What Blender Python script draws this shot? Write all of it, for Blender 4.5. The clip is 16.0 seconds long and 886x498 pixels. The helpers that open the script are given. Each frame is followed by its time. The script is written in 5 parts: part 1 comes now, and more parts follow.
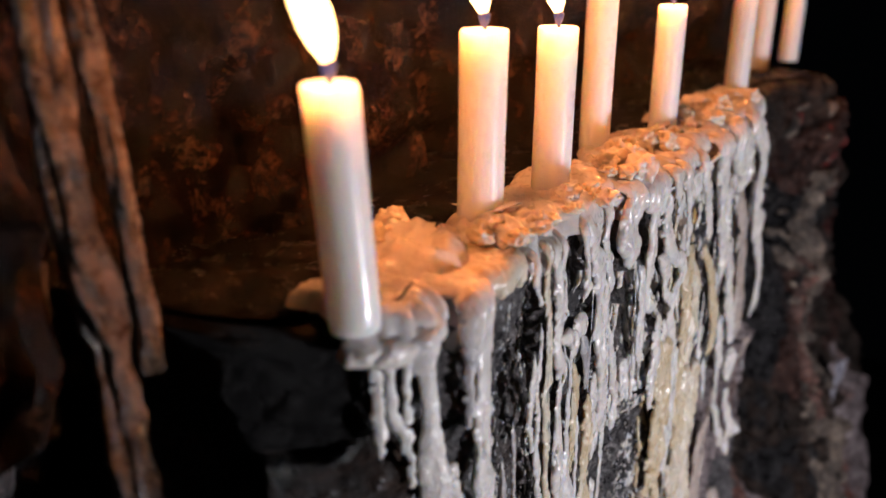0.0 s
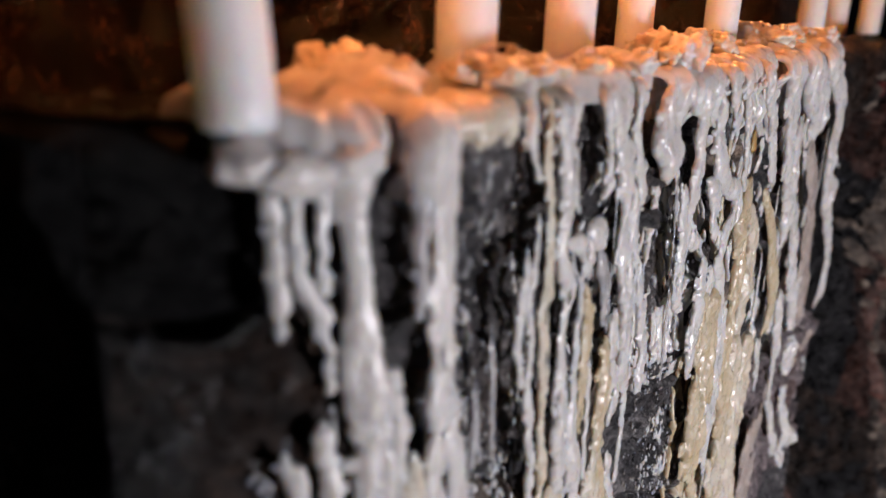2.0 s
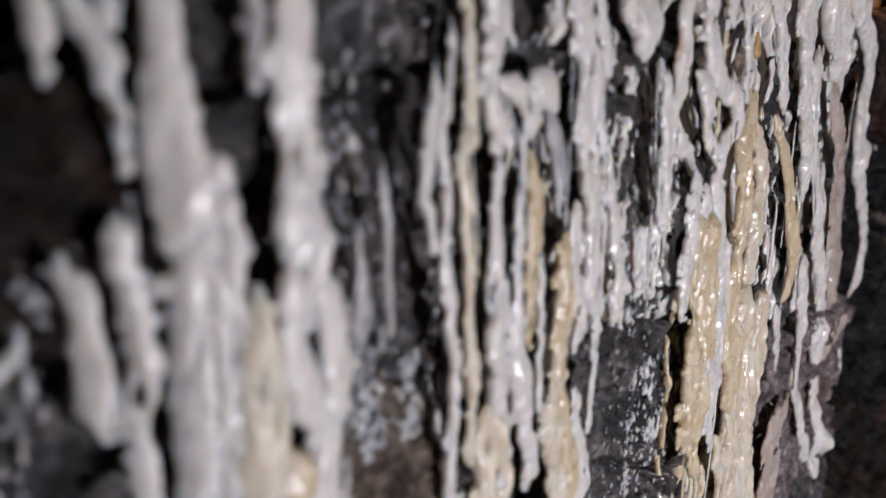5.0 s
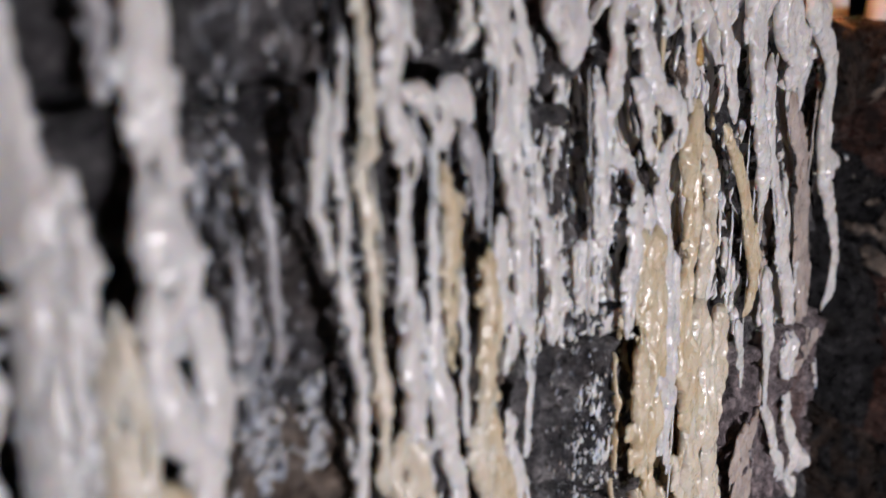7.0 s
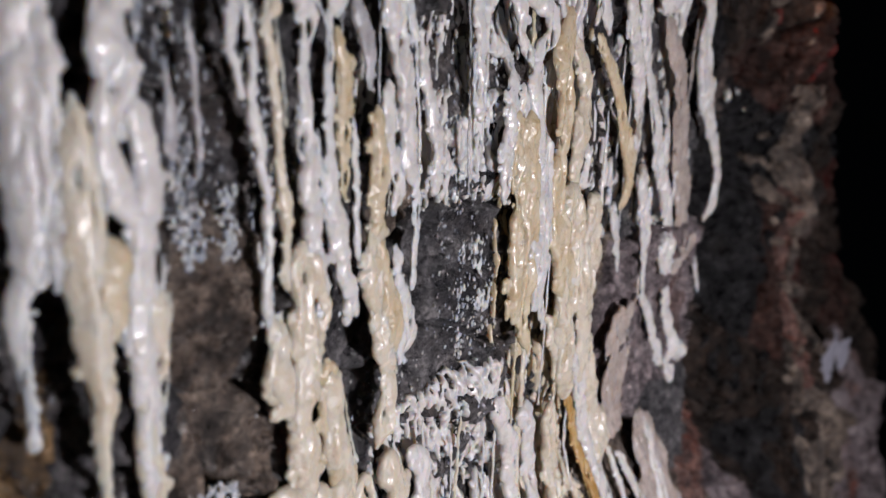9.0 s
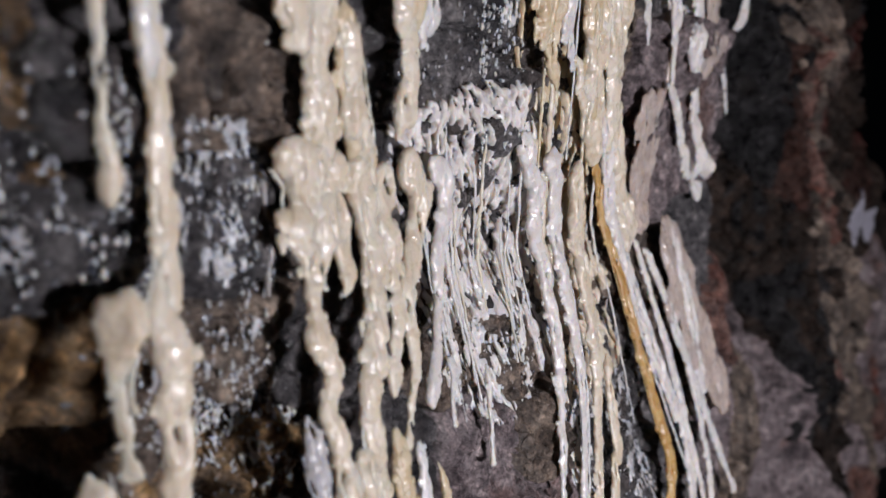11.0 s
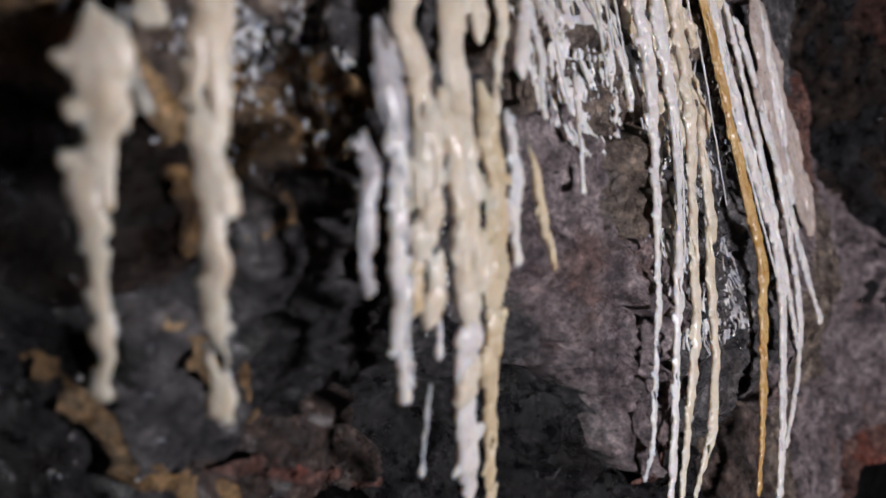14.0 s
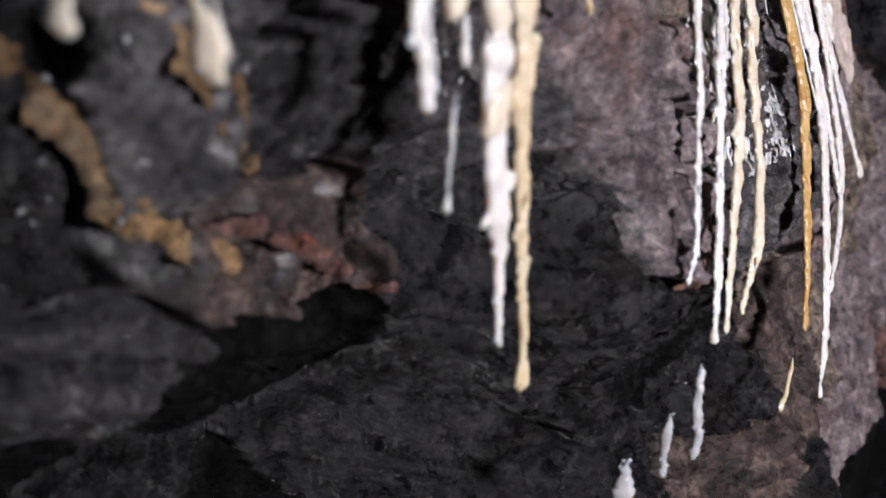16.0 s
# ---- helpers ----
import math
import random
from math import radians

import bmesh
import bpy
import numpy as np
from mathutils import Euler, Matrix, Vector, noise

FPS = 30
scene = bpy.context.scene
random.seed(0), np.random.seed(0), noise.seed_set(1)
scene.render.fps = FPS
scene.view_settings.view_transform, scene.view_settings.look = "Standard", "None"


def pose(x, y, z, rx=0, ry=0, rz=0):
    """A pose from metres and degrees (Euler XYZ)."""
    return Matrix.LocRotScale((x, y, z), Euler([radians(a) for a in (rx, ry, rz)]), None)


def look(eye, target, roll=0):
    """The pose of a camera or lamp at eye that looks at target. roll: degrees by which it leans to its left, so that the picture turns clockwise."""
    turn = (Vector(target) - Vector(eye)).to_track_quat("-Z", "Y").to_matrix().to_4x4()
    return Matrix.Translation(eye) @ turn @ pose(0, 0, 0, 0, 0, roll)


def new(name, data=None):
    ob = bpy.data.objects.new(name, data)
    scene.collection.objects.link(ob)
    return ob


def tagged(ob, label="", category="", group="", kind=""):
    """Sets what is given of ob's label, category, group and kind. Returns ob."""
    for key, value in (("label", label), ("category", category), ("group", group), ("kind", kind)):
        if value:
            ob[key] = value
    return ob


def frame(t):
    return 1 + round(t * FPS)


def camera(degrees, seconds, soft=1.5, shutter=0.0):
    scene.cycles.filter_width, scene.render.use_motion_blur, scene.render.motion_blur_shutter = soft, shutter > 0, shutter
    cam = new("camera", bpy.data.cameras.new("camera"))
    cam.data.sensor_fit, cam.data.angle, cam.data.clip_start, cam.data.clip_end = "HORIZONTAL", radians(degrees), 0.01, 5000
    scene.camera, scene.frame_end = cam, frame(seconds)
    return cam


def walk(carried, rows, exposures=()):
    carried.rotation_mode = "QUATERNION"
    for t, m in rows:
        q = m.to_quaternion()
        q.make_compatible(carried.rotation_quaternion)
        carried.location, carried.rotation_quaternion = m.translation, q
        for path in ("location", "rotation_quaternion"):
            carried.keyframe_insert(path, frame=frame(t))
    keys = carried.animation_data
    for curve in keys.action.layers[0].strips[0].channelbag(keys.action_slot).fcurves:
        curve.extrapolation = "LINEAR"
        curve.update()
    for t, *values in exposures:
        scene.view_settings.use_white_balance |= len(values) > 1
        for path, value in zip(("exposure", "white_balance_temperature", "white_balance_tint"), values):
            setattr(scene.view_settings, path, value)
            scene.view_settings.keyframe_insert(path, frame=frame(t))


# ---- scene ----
cam = camera(58.4, 16.0)
cam.data.dof.use_dof = True
cam.data.dof.focus_distance = 0.42
cam.data.dof.aperture_fstop = 5.6
METRES, EYE, TILT, LEAN, TURN = 0.8, 1.35, -20.0, 0.0, 0.0
ROWS = [
    (0.0, 0.0, 0.0, 0.0, 0.0, 0.0, -0.0),
    (0.5, 0.005, 0.0546, -0.0027, -1.23, -0.24, -0.98),
    (1.0, 0.0028, 0.0991, -0.0023, -1.05, -0.33, -2.76),
    (1.5, 0.005, 0.127, -0.0318, -0.11, -0.07, -2.48),
    (2.0, 0.0377, 0.1146, -0.0729, 3.6, 2.01, -3.02),
    (2.5, 0.0779, 0.1007, -0.1184, 6.91, 3.46, -2.93),
    (3.0, 0.0822, 0.1116, -0.1323, 5.93, 4.23, -4.6),
    (3.5, 0.0866, 0.1229, -0.1433, 5.14, 6.57, -4.96),
    (4.0, 0.0881, 0.1467, -0.149, 5.35, 5.88, -4.51),
    (6.5, 0.1067, 0.2292, -0.1418, 8.09, 7.47, -3.16),
    (7.0, 0.1213, 0.2137, -0.1466, 6.77, 7.77, -2.7),
    (7.5, 0.1377, 0.1904, -0.1541, 5.48, 6.53, -2.62),
    (8.0, 0.1527, 0.1674, -0.1678, 4.6, 5.16, -2.74),
    (8.5, 0.1618, 0.1489, -0.193, 3.92, 5.46, -2.26),
    (9.0, 0.1642, 0.1421, -0.2101, 3.41, 5.25, -3.6),
    (9.5, 0.1618, 0.1455, -0.2435, 2.89, 4.19, -3.99),
    (10.0, 0.1602, 0.1634, -0.3005, 2.71, 3.91, -2.88),
    (12.5, 0.1376, 0.2365, -0.4205, 4.86, 2.84, -5.3),
    (13.0, 0.1256, 0.2537, -0.4496, 3.9, 2.87, -4.66),
    (13.5, 0.1283, 0.2679, -0.4795, 4.55, 1.98, -4.34),
    (14.0, 0.1261, 0.286, -0.516, 4.43, 1.33, -3.51),
    (14.5, 0.1225, 0.2998, -0.5464, 3.92, 1.32, -2.9),
    (15.0, 0.1237, 0.3062, -0.5713, 4.05, 1.24, -2.8),
    (15.5, 0.1216, 0.317, -0.5971, 4.14, 0.89, -2.34),
    (16.0, 0.1195, 0.331, -0.6158, 4.72, -0.31, -2.26),
]
EXPOSURES = [(0.0, 0.0), (14.6, 0.0), (15.0, 0.1), (15.5, 0.4), (16.0, 0.7)]
walk(cam, [(t, pose(0, 0, EYE, TILT, LEAN, TURN) @ pose(METRES * x, METRES * y, METRES * z, 90 + pitch, roll, yaw)) for t, x, y, z, yaw, pitch, roll in ROWS], EXPOSURES)

# ---- the wall's own directions: s along the ledge, n out of the wall, z up ----
ALONG = Vector((0.524, 0.852, 0.0))
OUT = Vector((0.852, -0.524, 0.0))


def place(s, n, z):
    return ALONG * s + OUT * n + Vector((0, 0, z))


def lerp(a, b, k):
    return a + (b - a) * max(0.0, min(1.0, k))


def front(s, z):
    """How far out the wax stands."""
    a = -0.128
    if s < 0.235:
        a -= (0.235 - s) * 0.45
    if s > 0.40:
        a += min(0.013, (s - 0.40) * 0.16)
    if z < 0.95:
        b = min(1.0, (0.95 - z) / 0.13) * (0.042 if s > 0.3 else max(0.0, 0.042 - (0.3 - s) * 0.27))
        k = max(0.0, min(1.0, (s - 0.36) / 0.07))
        a += b * (1 - k) + max(0.0, 0.9 - z) * 0.31 * k
    return a


def wobble(s, z, size, seed=0.0):
    return noise.noise(Vector((s / size, z / size, seed)))


def facets(s, z, size, seed):
    """Tilted flat facets, as broken rock has them."""
    p = Vector((s / size, z / size * 1.3, seed))
    cell = noise.voronoi(p)[1][0]
    tilt = noise.noise_vector(cell * 7.3)
    d = p - cell
    return 0.9 * (tilt.x * d.x + tilt.y * d.y) + 0.8 * tilt.z


def rock_face(s, z):
    """How far out the bare rock stands."""
    a = front(min(s, 0.72), z) - 0.014
    a -= max(0.0, 0.184 + 0.012 * wobble(0.3, z, 0.05, 8.0) - s) ** 2 * 130.0
    rough = 0.007 * wobble(s, z, 0.07, 3.1) + 0.008 * facets(s, z, 0.045, 0.0) + 0.003 * facets(s, z, 0.014, 4.0) + 0.0015 * wobble(s, z, 0.006, 1.3)
    a += rough - 0.004
    # the lower rock draws back under the left of the wall, and further at its foot
    left = lerp(1.0, 0.0, (s - 0.33) / 0.06)
    a -= left * (lerp(0.0, 0.03, (0.96 - z) / 0.12) + lerp(0.0, 0.035, (0.80 - z) / 0.08))
    a -= lerp(0.0, 0.07, (0.66 - z) / 0.06) * (1 - 0.7 * lerp(0.0, 1.0, (s - 0.5) / 0.08))
    a -= 0.03 * math.exp(-(((s - 0.35) / 0.022) ** 2 + ((z - 0.70) / 0.03) ** 2))
    # the gap before the far pillar, the pillar, and its far side, which leans out downwards
    a -= 0.06 * math.exp(-((s - 0.85) / 0.05) ** 2) * lerp(0.25, 1.0, (1.14 - z) / 0.08) * lerp(0.15, 1.0, (z - 0.70) / 0.14)
    a += 0.035 * lerp(0.0, 1.0, (s - 0.90) / 0.08) + lerp(0.0, 0.022, (s - 0.85) / 0.1) * wobble(s * 1.3, z * 0.45, 0.03, 20.0)
    a -= 0.07 * math.exp(-(((s - 0.946) / 0.035) ** 2 + ((z - 1.051) / 0.035) ** 2))
    a -= 0.05 * math.exp(-(((s - 0.931) / 0.03) ** 2 + ((z - 1.145) / 0.025) ** 2))
    a -= 0.07 * math.exp(-(((s - 0.920) / 0.03) ** 2 + ((z - 0.738) / 0.05) ** 2))
    a -= 0.03 * math.exp(-(((s - 0.888) / 0.03) ** 2 + ((z - 0.835) / 0.025) ** 2))
    a -= 0.04 * math.exp(-(((s - 0.221) / 0.01) ** 2 + ((z - 0.858) / 0.03) ** 2))
    a -= 0.035 * math.exp(-(((s - 0.385) / 0.02) ** 2 + ((z - 0.705) / 0.025) ** 2))
    a -= 0.06 * math.exp(-(((s - 0.214) / 0.014) ** 2 + ((z - 0.818) / 0.018) ** 2))
    a -= 0.04 * math.exp(-(((s - 0.402) / 0.012) ** 2 + ((z - 0.700) / 0.016) ** 2))
    a -= 0.02 * math.exp(-(((s - 0.481) / 0.008) ** 2 + ((z - 0.979) / 0.008) ** 2))
    a -= 0.03 * math.exp(-(((s - 0.581) / 0.03) ** 2 + ((z - 0.626) / 0.02) ** 2))
    a -= max(0.0, s - 1.02 - (1.19 - z) * 0.9) * 1.5
    return a


# ---- world and light ----
world = bpy.data.worlds.new("cave_dark")
scene.world = world
world.use_nodes = True
world.node_tree.nodes["Background"].inputs[0].default_value = (0.5, 0.6, 0.8, 1)
world.node_tree.nodes["Background"].inputs[1].default_value = 0.0008

lamp = bpy.data.lights.new("daylight_from_the_opening", "AREA")
lamp.shape, lamp.size, lamp.energy, lamp.color = "DISK", 0.13, 9.9, (0.975, 0.935, 1.0)
new("daylight_from_the_opening", lamp).matrix_world = look(place(0.39, 0.86, 0.88), place(0.38, -0.12, 0.82))


# ---- materials ----
def nodes_of(name):
    m = bpy.data.materials.new(name)
    m.use_nodes = True
    t = m.node_tree
    return m, t, t.nodes["Principled BSDF"]


def texture(t, kind, scale, detail=4.0, rough=0.55):
    tex = t.nodes.new("ShaderNodeTexNoise" if kind == "noise" else "ShaderNodeTexVoronoi")
    tex.inputs["Scale"].default_value = scale
    if kind == "noise":
        tex.inputs["Detail"].default_value, tex.inputs["Roughness"].default_value = detail, rough
    geo = t.nodes.new("ShaderNodeNewGeometry")
    t.links.new(geo.outputs["Position"], tex.inputs["Vector"])
    return tex.outputs[0]


def ramp(t, value, stops):
    r = t.nodes.new("ShaderNodeValToRGB")
    while len(r.color_ramp.elements) < len(stops):
        r.color_ramp.elements.new(0.5)
    for e, (p, c) in zip(r.color_ramp.elements, stops):
        e.position, e.color = p, (*c, 1) if len(c) == 3 else c
    t.links.new(value, r.inputs[0])
    return r.outputs[0]


def mixed(t, k, a, b, how="MIX"):
    m = t.nodes.new("ShaderNodeMix")
    m.data_type, m.blend_type = "RGBA", how
    for i, v in ((0, k), (6, a), (7, b)):
        if isinstance(v, float):
            m.inputs[i].default_value = v
        elif isinstance(v, tuple):
            m.inputs[i].default_value = (*v, 1)
        else:
            t.links.new(v, m.inputs[i])
    return m.outputs[2]


def bumped(t, shader, parts):
    last = None
    for value, strength, dist in parts:
        b = t.nodes.new("ShaderNodeBump")
        b.inputs["Strength"].default_value, b.inputs["Distance"].default_value = strength, dist
        t.links.new(value, b.inputs["Height"])
        if last:
            t.links.new(last, b.inputs["Normal"])
        last = b.outputs[0]
    t.links.new(last, shader.inputs["Normal"])


def wax(name, pale, deep, rough=0.30, sub=0.75, soot=0.25, bump=1.0):
    m, t, b = nodes_of(name)
    k = ramp(t, texture(t, "noise", 75, 4), [(0.38, (0, 0, 0)), (0.64, (1, 1, 1))])
    c = mixed(t, k, pale, deep)
    if soot:
        dirt = ramp(t, texture(t, "noise", 300, 5, 0.7), [(0.58, (0, 0, 0)), (0.74, (soot, soot, soot))])
        c = mixed(t, dirt, c, (0.16, 0.13, 0.11))
    t.links.new(c, b.inputs["Base Color"])
    r = ramp(t, texture(t, "noise", 160, 3), [(0.35, (rough * 0.55,) * 3), (0.65, (rough * 1.7,) * 3)])
    t.links.new(r, b.inputs["Roughness"])
    b.inputs["Subsurface Weight"].default_value = sub
    b.inputs["Subsurface Radius"].default_value = (1.0, 0.7, 0.45)
    b.inputs["Subsurface Scale"].default_value = 0.0045 if soot else 0.030
    b.inputs["Coat Weight"].default_value, b.inputs["Coat Roughness"].default_value = 0.22, 0.14
    bumped(t, b, [(texture(t, "noise", 170, 4, 0.55), 0.34 * bump, 0.003), (texture(t, "noise", 560, 3), 0.45 * bump, 0.0012)])
    return m


def rock(name, dark, mid, light, stain, stain_at=0.54, gloss=0.22, bump=1.0, shine=0.7, dull=0.55):
    m, t, b = nodes_of(name)
    b.inputs["Specular IOR Level"].default_value = shine
    c = ramp(t, texture(t, "noise", 48, 9, 0.7), [(0.38, dark), (0.5, mid), (0.64, light)])
    k = ramp(t, texture(t, "noise", 16, 6, 0.65), [(stain_at, (0, 0, 0)), (stain_at + 0.1, (0.85, 0.85, 0.85))])
    c = mixed(t, k, c, stain)
    grit = ramp(t, texture(t, "noise", 330, 5, 0.75), [(0.36, (0.5, 0.5, 0.5)), (0.5, (1, 1, 1)), (0.66, (1.6, 1.6, 1.6))])
    c = mixed(t, 1.0, c, grit, "MULTIPLY")
    mottle = ramp(t, texture(t, "noise", 125, 6, 0.7), [(0.34, (0.42, 0.42, 0.43)), (0.5, (0.95, 0.95, 0.95)), (0.64, (1.7, 1.66, 1.6))])
    c = mixed(t, 1.0, c, mottle, "MULTIPLY")
    cell = t.nodes.new("ShaderNodeTexVoronoi")
    cell.feature = "DISTANCE_TO_EDGE"
    cell.inputs["Scale"].default_value = 42
    geo = t.nodes.new("ShaderNodeNewGeometry")
    warp = t.nodes.new("ShaderNodeVectorMath")
    warp.operation = "ADD"
    push = t.nodes.new("ShaderNodeTexNoise")
    push.inputs["Scale"].default_value = 60
    small = t.nodes.new("ShaderNodeVectorMath")
    small.operation = "SCALE"
    small.inputs["Scale"].default_value = 0.03
    t.links.new(geo.outputs["Position"], push.inputs["Vector"])
    t.links.new(push.outputs[1], small.inputs[0])
    t.links.new(geo.outputs["Position"], warp.inputs[0])
    t.links.new(small.outputs[0], warp.inputs[1])
    t.links.new(warp.outputs[0], cell.inputs["Vector"])
    crack = ramp(t, cell.outputs["Distance"], [(0.0, (0, 0, 0)), (0.035, (1, 1, 1))])
    seam = ramp(t, texture(t, "noise", 30, 2), [(0.48, (1, 1, 1)), (0.58, (0, 0, 0))])
    crack = mixed(t, 1.0, crack, seam, "LIGHTEN")
    t.links.new(c, b.inputs["Base Color"])
    r = ramp(t, texture(t, "noise", 90, 5, 0.7), [(0.40, (gloss * 0.8,) * 3), (0.62, (max(gloss, dull),) * 3)])
    t.links.new(r, b.inputs["Roughness"])
    bumped(t, b, [(crack, 0.9 * bump, 0.003), (texture(t, "noise", 60, 9, 0.75), 0.85 * bump, 0.010), (texture(t, "noise", 420, 5, 0.7), 0.30 * bump, 0.0016)])
    return m


WHITE_WAX = wax("white_wax", (0.71, 0.675, 0.655), (0.61, 0.58, 0.565))
IVORY_WAX = wax("ivory_wax", (0.68, 0.615, 0.52), (0.61, 0.525, 0.41))
YELLOW_WAX = wax("old_yellow_wax", (0.62, 0.525, 0.385), (0.56, 0.445, 0.29))
AMBER_WAX = wax("amber_wax", (0.44, 0.26, 0.09), (0.54, 0.37, 0.16))
CLEAR_WAX = wax("clear_wax", (0.50, 0.49, 0.51), (0.34, 0.33, 0.34), rough=0.22)
DUSTY_WAX = wax("dusty_wax", (0.50, 0.42, 0.38), (0.34, 0.28, 0.25), rough=0.45, soot=0.6)
CANDLE_WAX = wax("candle_wax", (0.90, 0.875, 0.855), (0.885, 0.86, 0.84), rough=0.36, sub=1.0, soot=0.0, bump=0.08)
SLATE = rock("dark_slate", (0.020, 0.020, 0.024), (0.085, 0.081, 0.087), (0.26, 0.245, 0.25), (0.11, 0.092, 0.086), bump=1.2, shine=0.8)
GREY_SLATE = rock("grey_slate", (0.010, 0.010, 0.0115), (0.042, 0.041, 0.046), (0.15, 0.145, 0.155), (0.055, 0.047, 0.046), bump=1.5, shine=0.7)
# DIM_ rocks: darker copies with the shade of side and pillar in colour
DIM_ROCK = rock("shaded_brown_rock", (0.007, 0.005, 0.004), (0.024, 0.016, 0.013), (0.07, 0.048, 0.038), (0.010, 0.008, 0.007), shine=0.35)
DIM_BROWN = rock("half_shaded_brown_rock", (0.02, 0.014, 0.012), (0.075, 0.052, 0.045), (0.17, 0.125, 0.105), (0.03, 0.024, 0.022))
DIM_SLATE = rock("shaded_slate", (0.004, 0.004, 0.005), (0.014, 0.0135, 0.016), (0.060, 0.058, 0.062), (0.016, 0.013, 0.012), shine=0.6, gloss=0.2, bump=1.5)
DIM_RED = rock("shaded_red_rock", (0.010, 0.005, 0.004), (0.04, 0.018, 0.014), (0.11, 0.062, 0.052), (0.07, 0.012, 0.01), shine=0.35)
BROWN_ROCK = rock("brown_rock", (0.045, 0.034, 0.028), (0.17, 0.13, 0.105), (0.36, 0.29, 0.235), (0.06, 0.05, 0.045))
OCHRE_ROCK = rock("ochre_rock", (0.08, 0.045, 0.024), (0.46, 0.285, 0.135), (0.72, 0.52, 0.31), (0.12, 0.09, 0.075), stain_at=0.56, bump=1.6)
PINK_ROCK = rock("purple_grey_rock", (0.11, 0.088, 0.096), (0.29, 0.235, 0.245), (0.50, 0.43, 0.44), (0.24, 0.15, 0.135), bump=1.3)
# near-black: the shade of corner, hollow and foot is in this rock's colour
SHADE_ROCK = rock("shade_black_rock", (0.0015, 0.0015, 0.0017), (0.004, 0.004, 0.0045), (0.016, 0.016, 0.017), (0.005, 0.0045, 0.004), gloss=0.5, shine=0.18, bump=1.4)
# the back wall's colour also holds its shade, since the lamp reaches it
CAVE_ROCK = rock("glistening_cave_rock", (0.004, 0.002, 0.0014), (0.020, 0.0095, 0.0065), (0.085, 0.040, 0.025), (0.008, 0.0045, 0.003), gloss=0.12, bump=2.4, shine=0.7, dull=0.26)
LEDGE_ROCK = rock("near_black_ledge_rock", (0.003, 0.002, 0.0016), (0.009, 0.0055, 0.004), (0.030, 0.018, 0.013), (0.010, 0.006, 0.0045), gloss=0.13, bump=2.4, shine=0.6, dull=0.3)
RED_ROCK = rock("rusty_rock", (0.05, 0.025, 0.02), (0.16, 0.08, 0.065), (0.30, 0.18, 0.15), (0.20, 0.05, 0.03))
BARK = rock("waxed_root", (0.04, 0.02, 0.012), (0.12, 0.07, 0.04), (0.30, 0.20, 0.13), (0.22, 0.14, 0.09), gloss=0.10, shine=1.0, bump=1.4)

RED_PAINT = rock("faded_red_paint", (0.06, 0.006, 0.005), (0.17, 0.014, 0.011), (0.24, 0.04, 0.032), (0.05, 0.016, 0.013))

WICK, wt, wb = nodes_of("charred_wick")
wb.inputs["Base Color"].default_value, wb.inputs["Roughness"].default_value = (0.01, 0.009, 0.008, 1), 0.9


def glow(name, colour, strength):
    m, t, b = nodes_of(name)
    b.inputs["Base Color"].default_value = (0, 0, 0, 1)
    b.inputs["Emission Color"].default_value, b.inputs["Emission Strength"].default_value = (*colour, 1), strength
    return m


FLAME = glow("candle_flame", (1.0, 0.62, 0.24), 9.0)
FLAME_FOOT = glow("blue_flame_foot", (0.10, 0.12, 0.35), 0.45)
PAPER, pt_, pb = nodes_of("white_paper")
pb.inputs["Base Color"].default_value, pb.inputs["Roughness"].default_value = (0.55, 0.54, 0.62, 1), 0.6


# ---- building helpers ----
def finish(name, bm, material, smooth=True):
    me = bpy.data.meshes.new(name)
    bmesh.ops.recalc_face_normals(bm, faces=bm.faces)
    bm.to_mesh(me)
    bm.free()
    me.materials.append(material)
    if smooth:
        me.polygons.foreach_set("use_smooth", [True] * len(me.polygons))
    return new(name, me)


def part(name, bm, material, parent, label="", smooth=True):
    ob = finish(name, bm, material, smooth)
    ob.parent = parent
    return tagged(ob, label) if label else ob


def thing(name, label, category, group="", kind=""):
    return tagged(new(name), label, category, group, kind)


def span(a, b, step):
    m = max(1, int(round((b - a) / step)))
    return [a + (b - a) * i / m for i in range(m + 1)]


def grid(us, vs, at):
    bm = bmesh.new()
    rows = [[bm.verts.new(at(u, v)) for u in us] for v in vs]
    for a, b in zip(rows, rows[1:]):
        for i in range(len(us) - 1):
            bm.faces.new((a[i], a[i + 1], b[i + 1], b[i]))
    return bm


def waves(z, k, j, size):
    return noise.noise(Vector((z / size, k, j))) + 0.55 * noise.noise(Vector((z / size * 2.9, k, j + 7)))


